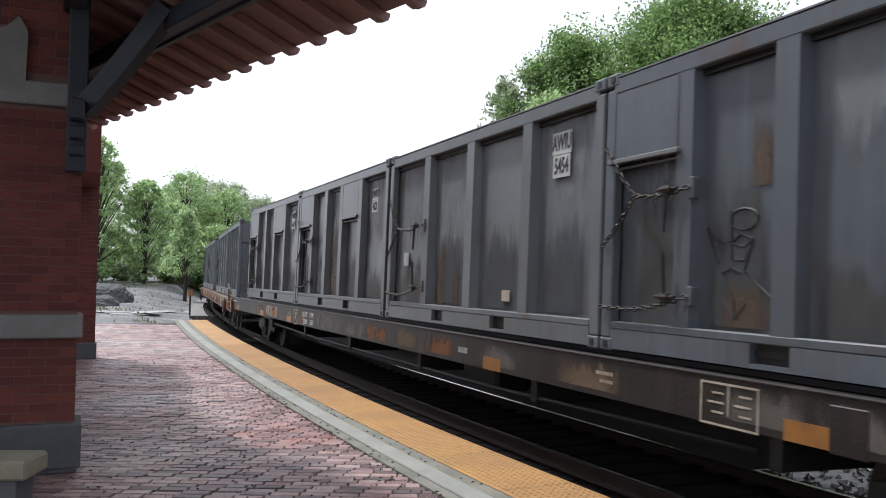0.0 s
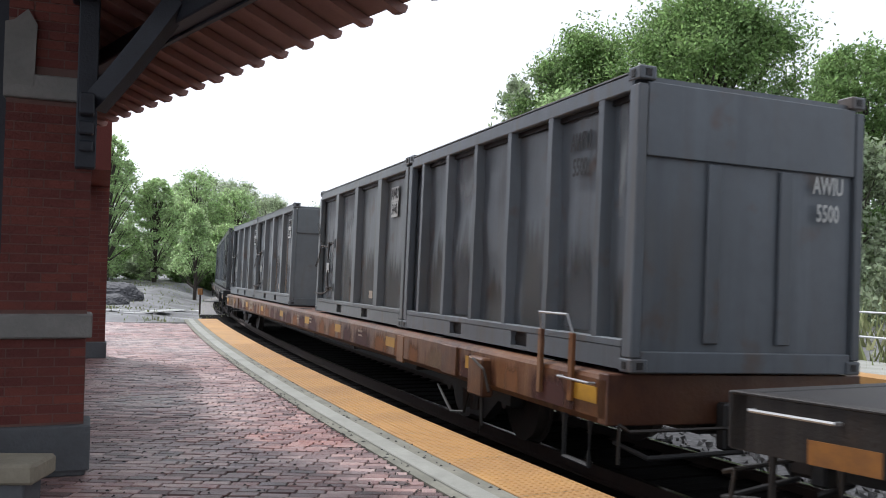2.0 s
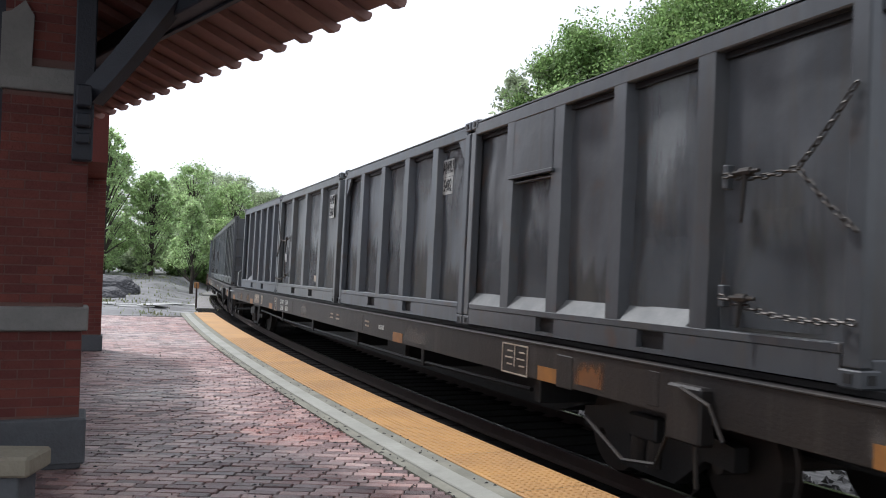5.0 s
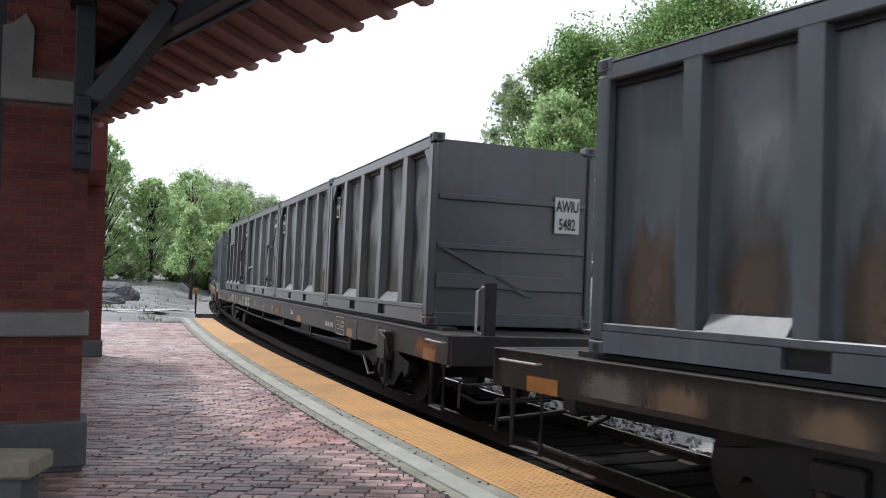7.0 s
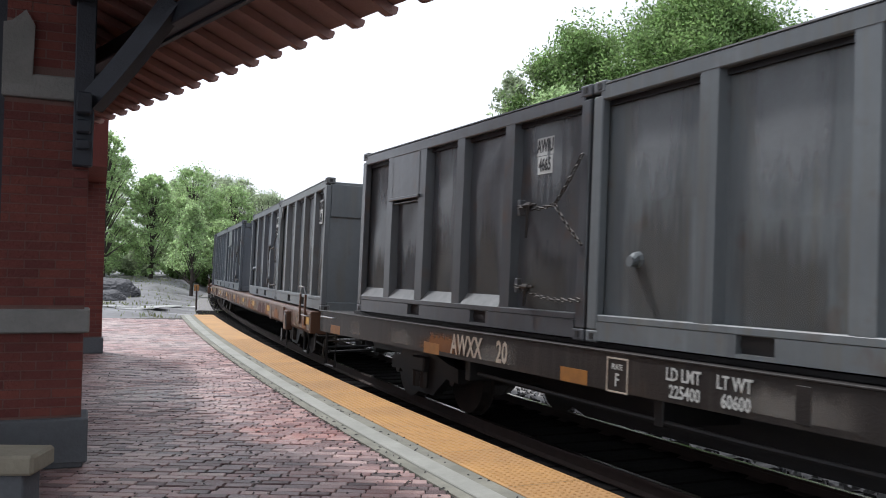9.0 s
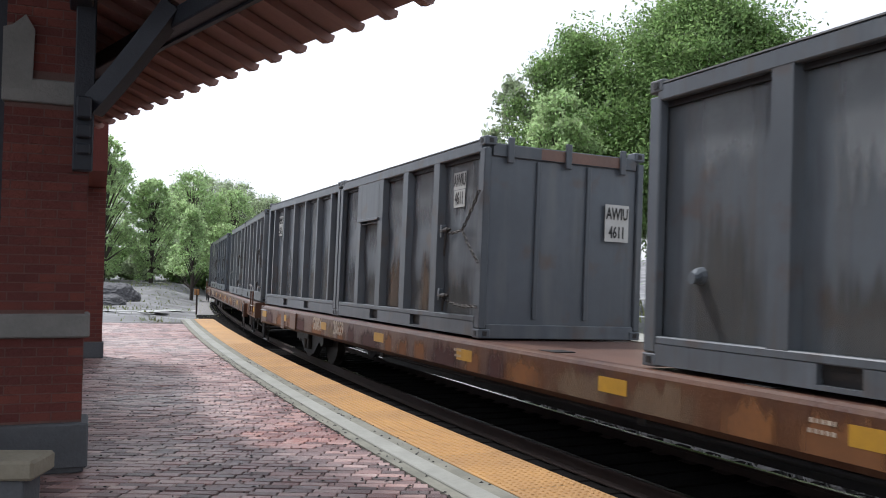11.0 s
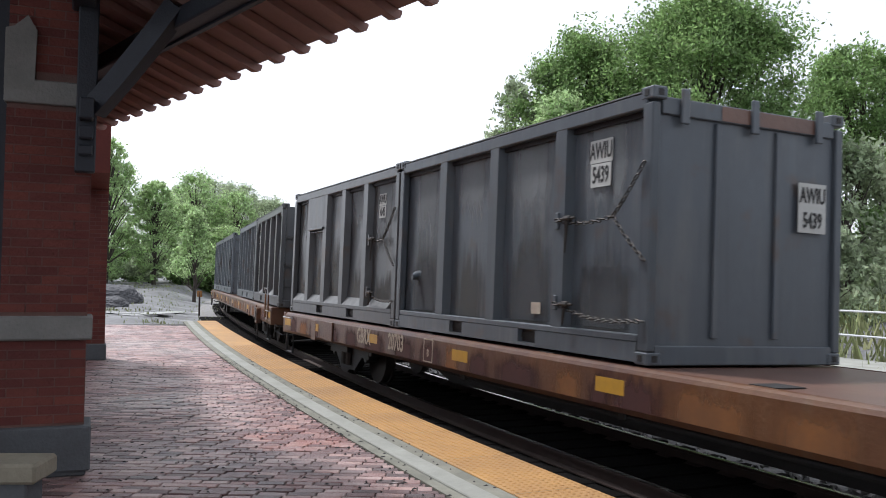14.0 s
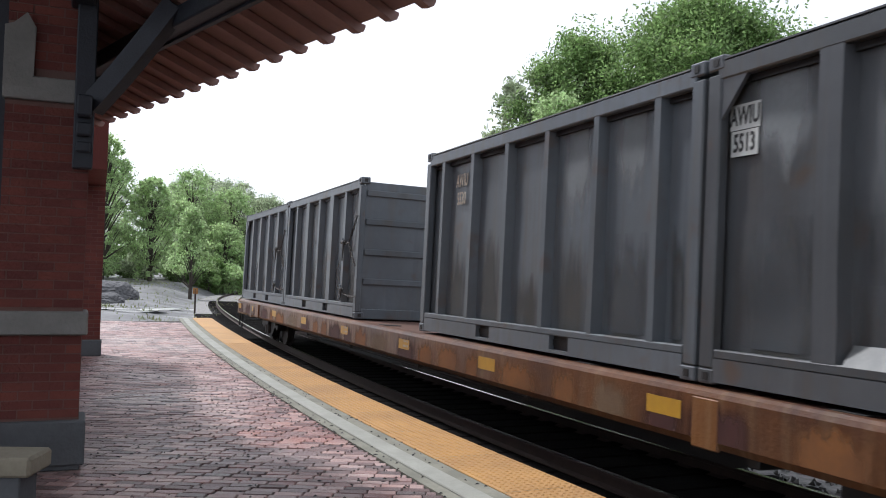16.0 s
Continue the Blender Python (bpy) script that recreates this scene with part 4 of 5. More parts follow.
    if end_mark and mark:
        word, num = mark.split()
        xe = hx - 0.42
        if panel:
            part("mark_panel", boxes((xe - 0.19, xe + 0.19, -hy + 0.0, -hy + 0.008, 1.32, 1.82)), M_WHITE, c, "white stencil panel")
        for tx, z in ((word, 1.69), (num, 1.44)):
            lettering("mark", tx, 0.22, M_INK if not end_plain else M_WHITE, c, Matrix.Translation((xe, -hy - 0.006, z)) @ FRONT, 0.60)
    # ratchet binder and chains
    for where in chain.split():
        sg = -1 if where == "near" else 1
        yb = sg * (hy - bay - 0.1)
        each("chain_bracket", [(X - 0.02, X + 0.05, yb - 0.03, yb + 0.03, 1.30, 1.48), (X - 0.02, X + 0.05, yb - 0.03, yb + 0.03, 0.44, 0.60)], m, c, 0.008)
        fork = hy - 0.52
        runs = [((hy - bay - 0.1, 1.40), (fork, 1.38)), ((fork, 1.38), (hy - 0.06, 1.86)), ((fork, 1.38), (hy - 0.03, 0.95)), ((hy - bay - 0.1, 0.52), (hy - 0.02, 0.40))]
        for (ya, za), (yc, zc) in runs:
            bm = bmesh.new()
            k = max(3, int(math.hypot(yc - ya, zc - za) / 0.062))
            for i in range(k):
                t0, t1 = (i - 0.12) / k, (i + 1.12) / k
                drop = -0.05 * math.sin(math.pi * (i + 0.5) / k) * abs(yc - ya)
                p0 = Vector((X - 0.035, sg * (ya + (yc - ya) * t0), za + (zc - za) * t0 + drop))
                p1 = Vector((X - 0.035, sg * (ya + (yc - ya) * t1), za + (zc - za) * t1 + drop))
                w = Vector((0.016, 0, 0)) if i % 2 else (p1 - p0).cross(Vector((1, 0, 0))).normalized() * 0.016
                mid0, mid1 = p0.lerp(p1, 0.2), p0.lerp(p1, 0.8)
                tube(bm, [p0, mid0 + w, mid1 + w, p1], 0.008, 4)
                tube(bm, [p0, mid0 - w, mid1 - w, p1], 0.008, 4)
            part("lashing_chain", bm, M_CHAIN, c)
        yb = sg * (hy - bay + 0.16)
        for z, tip in ((1.40, 1.04), (0.51, 0.86 if sg > 0 else 0.30)):
            bm = bmesh.new()
            tube(bm, [(X - 0.05, yb - 0.13, z), (X - 0.05, yb - 0.06, z), (X - 0.05, yb - 0.05, z), (X - 0.05, yb + 0.05, z), (X - 0.05, yb + 0.06, z), (X - 0.05, yb + 0.13, z)], [0.014, 0.016, 0.032, 0.032, 0.016, 0.014], 8)
            tube(bm, [(X - 0.055, yb, z), (X - 0.062, yb + 0.02, tip)], [0.02, 0.012], 6)
            part("ratchet_binder", bm, M_CHAIN, c)
        if paint == 1:
            yn = sg * 2.42
            part("notice", boxes((X + SK - 0.03, X + SK - 0.024, yn - 0.10, yn + 0.10, 0.82, 1.02)), M_WHITE, c, "small white notice")
    if ribs == 3 and chain != "far":
        yl = 2.42
        bm = bmesh.new()
        tube(bm, [(X + SK + 0.01, yl, 0.80), (X + SK - 0.05, yl, 0.80), (X + 0.01, yl - 0.03, 0.78), (X - 0.02, yl - 0.03, 0.78)], [0.085, 0.065, 0.045, 0.05], 10)
        part("tow_lug", bm, m, c)
    if ribs == 3:
        yp = -0.95
        part("placard", boxes((X + SK - 0.03, X + SK - 0.024, yp - 0.10, yp + 0.10, 0.38, 0.51)), M_CREAM, c, "small pale placard")
    if graffiti:
        bm = bmesh.new()

        def line(pts):
            tube(bm, [(X + SK - 0.004, y, z) for y, z in pts], 0.012, 5)
        line([(1.31 + 0.15 * math.cos(a), 1.12 + 0.08 * math.sin(a)) for a in np.linspace(0, 6.3, 16)])
        line([(1.45, 1.19), (1.44, 0.96), (1.54, 0.94), (1.65, 0.99), (1.72, 1.07), (1.58, 0.78)])
        line([(1.44, 1.16), (1.43, 0.81), (1.29, 0.81), (1.22, 0.97), (1.34, 1.01), (1.43, 0.94), (1.30, 0.91), (1.20, 0.97), (1.29, 0.73), (1.14, 0.62), (0.95, 0.49), (0.83, 0.37)])
        line([(1.33, 0.71), (1.44, 0.75), (1.53, 0.71), (1.44, 0.60), (1.39, 0.51), (1.39, 0.36)])
        line([(1.51, 0.52), (1.39, 0.36), (1.27, 0.48)])
        part("spray_line", bm, M_INK, c, "black spray-painted scrawl")
    col = ["grey", "pale grey", "dark grey", "blue-grey"][paint]
    bits = f"{col} ribbed steel container" + (", hatch flap" if hatch else "") + (", chained" if chain else "")
    return tagged(c, bits + " on a flat car", "container", "containers on the train")


# ribs, paint and the rest for each car, leading container first
CONSIST = [
    [dict(mark="AWIU 5433", ribs=4, lay="hatch", paint=0, hatch=(2.45,), chain="far", label_at="", rust=((1.12, 1.36, 0.32, 0.55), (1.3, 0.3, 0.7, 0.4)), graffiti=True, end="bars"),
     dict(mark="AWIU 5454", ribs=3, paint=1, chain="far", rust=((1.05, 0.28, 0.4, 0.95), (0.55, 0.28, 0.3, 0.55))),
     dict(mark="AWIU 4628", ribs=4, lay="hatch", paint=2, hatch=(-0.91, 2.45), chain="far", label_at="near", rust=((0.24, 0.28, 0.82, 1.65),), dent=1),
     dict(mark="AWIU 4620", ribs=4, lay="hatch", paint=2, hatch=(-0.91, 2.45), chain="far", label_at="near", dent=1)],
    [dict(mark="AWIU 5500", ribs=5, paint=0, label_at="near", panel=False, dent=1, end_mark=True, end_plain=True),
     dict(mark="AWIU 5440", ribs=3, paint=1, chain="far", rust=((0.5, 0.28, 0.3, 0.45),)),
     dict(mark="AWIU 5457", ribs=3, paint=1, chain="far", rust=((-0.32, 0.28, 0.36, 1.2), (-1.85, 0.3, 0.28, 1.7))),
     dict(mark="AWIU 5464", ribs=3, paint=1, chain="far", rust=((0.80, 0.45, 0.6, 1.05), (2.1, 0.3, 0.3, 0.5)))],
    [dict(mark="AWIU 4662", ribs=4, lay="hatch", paint=2, hatch=(1.35,), chain="near", dent=1, label_at="", worn=(2.45, 1.35, 0.24, -0.91), end="flat"),
     dict(mark="AWIU 5492", ribs=4, paint=0, dent=1),
     dict(mark="AWIU 5460", ribs=3, paint=1, chain="far"),
     dict(mark="AWIU 5519", ribs=5, lay="close", paint=3, label_at="", rust=((2.46, 0.27, 0.85, 0.95), (1.43, 0.42, 0.75, 0.55), (0.40, 0.27, 0.8, 0.85), (2.0, 1.2, 0.12, 1.0)), worn=(1.43,))],
    [dict(mark="AWIU 5482", ribs=4, paint=2, label_at="far", end="brace", dent=1, worn=(1.2, -1.2), end_mark=True),
     dict(mark="AWIU 5528", ribs=4, paint=1, label_at="far", dent=1, worn=(1.2, -1.2), rust=((-2.3, 0.3, 0.7, 0.62), (2.5, 0.3, 0.5, 0.5))),
     dict(mark="AWIU 5465", ribs=3, paint=1, label_at="near", chain="near"),
     dict(mark="AWIU 4665", ribs=4, lay="hatch", paint=2, hatch=(1.35,), chain="near", dent=1, worn=(2.45, 1.35, 0.24, -0.91))],
    [dict(mark="AWIU 5470", ribs=4, paint=1, end="posts"),
     dict(mark="AWIU 5488", ribs=3, paint=0, chain="near"),
     dict(mark="AWIU 4611", ribs=4, lay="hatch", paint=3, hatch=(1.35,), chain="near", dent=1, rust=((0.24, 0.28, 0.82, 1.05), (-1.0, 0.28, 0.5, 1.0)), end="flat", end_mark=True),
     dict(mark="AWIU 5501", ribs=5, paint=3, label_at=2.08)],
    [dict(mark="AWIU 5840", ribs=5, lay="uneven", paint=0, label_at=1.62, panel=False, end="bars", chain="near", rust=((0.5, 0.28, 0.62, 1.45), (-1.6, 0.3, 0.3, 0.9))),
     dict(mark="AWIU 5384", ribs=3, paint=1, label_at=-2.3, chain="near"),
     dict(mark="AWIU 5439", ribs=3, paint=3, label_at="near", chain="near", end="flat", end_mark=True),
     dict(mark="AWIU 4645", ribs=4, lay="hatch", paint=2, hatch=(1.35,), chain="near", dent=1, worn=(2.45, 1.35, 0.24, -0.91, -2.2))],
    [dict(mark="AWIU 5513", ribs=4, paint=2, label_at="far", end="brace", dent=1, worn=(1.2, -1.2)),
     dict(mark="AWIU 5530", ribs=5, paint=0, label_at="far", panel=False),
     dict(mark="AWIU 5541", ribs=5, lay="uneven", paint=0, label_at="", end="bars", chain="near"),
     dict(mark="AWIU 5544", ribs=4, paint=0, label_at="", chain="near")],
]
BLACK_CARS = {0, 2, 3}
CAR_E = [-0.68, -0.90, -0.25, -0.57, -0.85, -0.61, 0.21]
CAR_M = [0.03, -0.03, 0.15, 0.03, 0.10, -0.15, 0.07]
MID = 3.105
CAR_HALF = 13.55
CAR_MARKS = ["AWXX 20", "GBRX 20706", "AWXX 20", "AWXX 20", "GBRX 20659", "GBRX 20703", ""]


def make_truck(parent, y):
    """A three-piece truck with its two wheelsets."""
    tr = new("truck")
    tr.parent = parent
    tr.matrix_basis = Matrix.Translation((0, y, 0))
    for sx in (-1, 1):
        bm = bmesh.new()
        x0, x1 = sorted((sx * 0.93, sx * 1.06))
        outline = [(-1.05, 0.40), (-1.05, 0.58), (-0.75, 0.62), (-0.35, 0.72), (0.35, 0.72), (0.75, 0.62), (1.05, 0.58), (1.05, 0.40), (0.72, 0.42), (0.35, 0.16), (-0.35, 0.16), (-0.72, 0.42)]
        a = [bm.verts.new((x0, p, q)) for p, q in outline]
        b = [bm.verts.new((x1, p, q)) for p, q in outline]
        for i in range(12):
            bm.faces.new((a[i], a[(i + 1) % 12], b[(i + 1) % 12], b[i]))
        bm.faces.new(a[::-1])
        bm.faces.new(b)
        part("side_frame", bm, M_BLACK, tr)
        bm = bmesh.new()
        for yy in (-0.12, 0.12):
            tube(bm, [(sx * 1.08, yy, 0.24), (sx * 1.08, yy, 0.5)], 0.07, 8)
        part("spring", bm, M_WHEEL, tr)
    part("bolster", boxes((-1.15, 1.15, -0.2, 0.2, 0.45, 0.66), bevel=0.02), M_BLACK, tr)
    sets = []
    for yy in (-0.86, 0.86):
        bm = bmesh.new()
        tube(bm, [(-1.05, 0, 0), (1.05, 0, 0)], 0.075, 8)
        for sx in (-1, 1):
            tube(bm, [(sx * 0.66, 0, 0), (sx * 0.69, 0, 0), (sx * 0.70, 0, 0), (sx * 0.82, 0, 0)], [0.455, 0.455, 0.425, 0.42], 24)
        for k in range(4):
            a = k * math.pi / 2
            box(bm, 0.825, 0.84, 0.16 * math.cos(a) - 0.05, 0.16 * math.cos(a) + 0.05, 0.16 * math.sin(a) - 0.05, 0.16 * math.sin(a) + 0.05)
        w = part("wheelset", bm, M_WHEEL, tr)
        w.location = (0, yy, 0.42)
        sets.append(w)
    return sets


def make_flat_car(k):
    """Local origin on the rail heads, y along the car, -x the platform side."""
    black = k in BLACK_CARS
    sill_m = M_SILLB if black else M_SILLO if k in (1, 6) else M_SILLR
    top = 1.13 if black else 1.035
    dep = 0.36 if black else 0.43
    car = new("flat_car")
    h, w = CAR_HALF, 1.36
    for sx in (-1, 1):
        bm = bmesh.new()
        o = sx * w
        i = sx * (w - 0.10)
        if black:  # plate under a thin rolled flange
            prof = [(o, top), (o + sx * 0.012, top - 0.006), (o + sx * 0.012, top - 0.016), (o, top - 0.022), (o, top - dep), (i, top - dep), (i, top)]
        else:  # plate with a rounded shoulder and a turned-in foot
            prof = [(o - sx * 0.09, top), (o - sx * 0.05, top - 0.006), (o - sx * 0.018, top - 0.025), (o, top - 0.06), (o, top - dep + 0.05), (o - sx * 0.02, top - dep), (i, top - dep), (i, top)]
        prism(bm, prof, -h, h)
        part("side_sill", bm, sill_m, car)
        for j, yy in enumerate((-10.5, -2.3, 3.42) if black else (-10.0, 10.3)):
            a, b = sorted((sx * (w - 0.045), sx * (w + (0.004 if black else 0.03))))
            part("sill_stiffener", boxes((a, b, yy - (0.07 if black else 0.24), yy + (0.07 if black else 0.24), top - dep + 0.03, top - 0.055), bevel=0.006), sill_m, car)
        for yy in ((-h + 0.75, h - 0.75, -8.8, -4.2, 6.1, 9.2) if black else (-h + 0.35, h - 0.35, -10.7, -7.5, -4.2, -1.4, 1.75, 4.9, 8.05, 11.2)):
            a, b = sorted((sx * (w - 0.03), sx * (w + 0.004)))
            part("reflector", boxes((a, b, yy - 0.22, yy + 0.22, top - (0.36 if black else 0.27), top - (0.22 if black else 0.13))), M_ORANGE if black else M_YREFL, car)
        for sy in (-1, 1):
            bm = bmesh.new()
            yy = sy * (h - 0.45)
            tube(bm, [(sx * w, yy - 0.28, top - 0.1), (sx * (w + 0.06), yy - 0.28, top - 0.1), (sx * (w + 0.06), yy + 0.28, top - 0.1), (sx * w, yy + 0.28, top - 0.1)], 0.012, 6)
            part("grab_iron", bm, M_GALV, car)
            yy = sy * (h - 0.5)
            bm = bmesh.new()
            tube(bm, [(sx * (w - 0.03), yy - 0.22, top - dep), (sx * (w - 0.03), yy - 0.22, 0.22), (sx * (w - 0.03), yy + 0.22, 0.22), (sx * (w - 0.03), yy + 0.22, top - dep)], 0.028, 6)
            part("stirrup_step", bm, M_BLACK, car)
    part("deck", boxes((-w + 0.1, w - 0.1, -h + 0.02, h - 0.02, top - 0.06, top - 0.008)), M_BLACK if black else M_DECK, car)
    bm = bmesh.new()
    for x0, x1 in ((-0.36, 0.36),):
        a = [bm.verts.new((x0, y, z)) for y, z in ((-h + 0.1, top - 0.06), (h - 0.1, top - 0.06), (h - 0.1, 0.5), (8.2, 0.5), (7.2, 0.24), (-7.2, 0.24), (-8.2, 0.5), (-h + 0.1, 0.5))]
        b = [bm.verts.new((x1, q.co.y, q.co.z)) for q in a]
        for i in range(8):
            bm.faces.new((a[i], a[(i + 1) % 8], b[(i + 1) % 8], b[i]))
        bm.faces.new(a)
        bm.faces.new(b)
    part("centre_sill", bm, M_BLACK, car)
    if black:
        for a in (-1.12, 0.92):
            part("riser", boxes((a, a + 0.2, -12.6, 12.6, top - 0.004, top + 0.040)), M_BLACK, car)
    for sy in (-1, 1):
        y0, y1 = sorted((sy * (h - 0.12), sy * (h + 0.03)))
        part("end_sill", boxes((-w, w, y0, y1, top - dep, top - 0.002), bevel=0.01), M_SILLR if not black else M_BLACK, car)
        y0, y1 = sorted((sy * (h - 0.1), sy * (h + 0.42)))
        part("coupler", boxes((-0.10, 0.10, y0, y1, 0.5, 0.68), (-0.16, 0.20, min(y0, y1) if sy < 0 else y1 - 0.25, y0 + 0.25 if sy < 0 else y1, 0.42, 0.76), bevel=0.03), M_WHEEL, car)
        bm = bmesh.new()
        tube(bm, [(0.3, sy * h, 0.62), (0.32, sy * (h + 0.2), 0.35), (0.25, sy * (h + 0.42), 0.22)], 0.03, 8)
        tube(bm, [(-1.2, sy * (h - 0.1), 0.45), (-1.1, sy * (h + 0.25), 0.38), (-0.2, sy * (h + 0.3), 0.42)], 0.022, 8)
        part("brake_hose", bm, M_BLACK, car)
        if black and sy < 0:
            bm = bmesh.new()
            box(bm, -0.95, -0.80, -h + 0.02, -h + 0.12, top, top + 0.62)
            part("brake_post", bm, M_BLACK, car)
            bm = bmesh.new()
            tube(bm, [(-1.0, -h + 0.0, top + 0.02), (-1.06, -h, top + 0.05), (-1.06, -h, top + 0.52), (-0.98, -h, top + 0.58)], 0.018, 6)
            part("grab_handle", bm, M_GALV, car)
    # hand brake gear below the sill, stanchions on the red cars
    gx = -w - 0.005
    gear = part("brake_bracket", boxes((gx - 0.10, gx + 0.05, -h + 2.35, -h + 2.75, top - 0.52, top - 0.10), bevel=0.02), sill_m, car)
    bm = bmesh.new()
    tube(bm, [(gx - 0.12, -h + 2.55, top - 0.12), (gx - 0.14, -h + 2.2, top - 0.2), (gx - 0.14, -h + 2.05, top - 0.42)], 0.016, 6)
    part("brake_lever", bm, M_CHAIN, gear)
    bm = bmesh.new()
    tube(bm, [(gx - 0.07, -h + 2.72, top - 0.45), (gx - 0.06, -h + 2.9, top - 0.75), (gx - 0.02, -h + 3.4, top - 0.82), (gx + 0.1, -h + 4.2, top - 0.6)], 0.018, 6)
    part("brake_chain", bm, M_CHAIN, gear)
    bm = bmesh.new()
    tube(bm, [(gx - 0.05, -h + 2.45, top - 0.50), (gx - 0.05, -h + 2.42, top - 0.82), (gx - 0.05, -h + 2.50, top - 0.92)], 0.02, 6)
    part("brake_rod", bm, M_CHAIN, gear)
    for sy in (-1, 1):
        bm = bmesh.new()
        tube(bm, [(-1.25, sy * (h + 0.05), 0.62), (-1.22, sy * (h + 0.16), 0.58), (-0.2, sy * (h + 0.18), 0.60)], 0.016, 6)
        tube(bm, [(-1.25, sy * (h + 0.05), 0.62), (-1.27, sy * (h + 0.08), 0.30)], 0.016, 6)
        part("uncoupling_lever", bm, M_CHAIN, car)
        each("striker", [(-0.28, 0.28, min(sy * (h + 0.034), sy * (h + 0.16)), max(sy * (h + 0.034), sy * (h + 0.16)), 0.40, 0.80)], M_BLACK, car, 0.02)
    if not black:
        each("stanchion", [(-w - 0.04, -w + 0.0, -h + q - 0.035, -h + q + 0.035, top - 0.30, top + 0.30) for q in (0.55, 1.15)], sill_m, car, 0.006)
        bm = bmesh.new()
        tube(bm, [(-w - 0.02, -h + 0.55, top + 0.30), (-w - 0.06, -h + 0.58, top + 0.46), (-w - 0.06, -h + 1.12, top + 0.46), (-w - 0.02, -h + 1.15, top + 0.30)], 0.013, 6)
        part("hand_hold", bm, M_GALV, car)
    each("sill_gusset", [(-w - 0.008, -w + 0.03, q - 0.15, q + 0.15, top - dep - 0.02, top - 0.07) for q in ((-8.0, 11.3) if not black else (-9.1,))], sill_m, car, 0.01)
    # container pedestals along the deck
    for sx in (() if black else (-1, 1)):
        for yy in np.linspace(-h + 1.3, h - 1.3, 9):
            a, b = sorted((sx * 0.95, sx * 1.25))
            part("pedestal", boxes((a, b, yy - 0.14, yy + 0.14, top - 0.004, top + 0.004)), M_BLACK, car)
    # brake gear under the frame
    each("brake_cylinder", [(-1.0, -0.5, -3.6, -2.6, 0.45, 0.75), (0.4, 0.9, 1.2, 2.8, 0.42, 0.72)], M_BLACK, car, 0.05)
    each("cross_bearer", [(-1.26, 1.26, q - 0.06, q + 0.06, 0.52, top - 0.06) for q in (-8.4, -5.0, -1.7, 1.7, 5.0, 8.4)], M_BLACK, car, 0.01)
    bm = bmesh.new()
    tube(bm, [(-1.22, -8.2, 0.62), (-1.22, -4, 0.55), (-1.22, 4, 0.55), (-1.22, 8.2, 0.62)], 0.025, 6)
    part("brake_pipe", bm, M_BLACK, car)
    sets = make_truck(car, -10.05) + make_truck(car, 10.05)
    # patches of rust, paint and dust on the platform-side sill
    rng = np.random.default_rng(k + 20)
    y = -h + 0.3
    while y < h - 0.9:
        ww = rng.uniform(0.4, 1.5)
        kind = rng.choice((1, 2, 3, 3)) if black else rng.choice((0, 0, 1, 2, 2))
        if not black or rng.random() < 0.45:
            film = bmesh.new()
            x0, z0, z1 = -w - 0.0025, top - dep + 0.052, top - 0.062
            g = [[film.verts.new((x0, y + ww * i / 4, z0 + (z1 - z0) * j / 4)) for i in range(5)] for j in range(5)]
            for j in range(4):
                for i in range(4):
                    film.faces.new((g[j][i], g[j][i + 1], g[j + 1][i + 1], g[j + 1][i]))
            part("weather_patch", film, SILL_STAINS[kind], car)
        y += ww * rng.uniform(0.75, 1.1)
    # lettering on the sill
    x = -w - 0.006
    mk = CAR_MARKS[k]
    if mk:
        word, num = mk.split()
        yy = 8.28 if black else 8.88 if k == 1 else 8.45
        lettering("reporting_mark", word, 0.34, M_CREAM, car, Matrix.Translation((x, yy, top - 0.2)) @ SIDE, 0.72)
        lettering("reporting_mark", num, 0.34, M_CREAM, car, Matrix.Translation((x, 7.45 if black else 7.05, top - 0.2)) @ SIDE, 0.72)
    if black:
        for txt, yy, z in (("LD LMT", 4.60, 0.13), ("225400", 4.58, 0.27), ("LT WT", 4.05, 0.13), ("60600", 4.03, 0.27)):
            lettering("load_lettering", txt, 0.15, M_WHITE, car, Matrix.Translation((x, yy, top - z)) @ SIDE, 0.8)
        lettering("plate_lettering", "F", 0.16, M_WHITE, car, Matrix.Translation((x, 5.44, top - 0.26)) @ SIDE, 0.8)
        lettering("plate_lettering", "PLATE", 0.07, M_WHITE, car, Matrix.Translation((x, 5.44, top - 0.14)) @ SIDE, 0.8)
        lettering("release_lettering", "RELEASE", 0.09, M_WHITE, car, Matrix.Translation((x, -3.4, top - 0.2)) @ SIDE, 0.8)
    if k == 3:
        lettering("lot_lettering", "LOT NO. 9319A", 0.12, M_WHITE, car, Matrix.Translation((x, -7.2, top - 0.24)) @ SIDE, 0.8)
    if k == 5:
        lettering("plate_lettering", "B", 0.14, M_CREAM, car, Matrix.Translation((x, 5.87, top - 0.25)) @ SIDE, 0.8)
    # framed data plates and small worn lines of writing
    for yy in ((-8.05, 5.44) if black else (5.87, -6.54) if k == 5 else ()):
        fr = bmesh.new()
        ww = 0.30 if yy < 0 else 0.15
        for d in ((yy - ww, yy + ww, top - 0.07, top - 0.055), (yy - ww, yy + ww, top - 0.37, top - 0.355), (yy - ww, yy - ww + 0.015, top - 0.355, top - 0.07), (yy + ww - 0.015, yy + ww, top - 0.355, top - 0.07)):
            box(fr, x, x + 0.008, *d)
        part("data_frame", fr, M_CREAM, car)
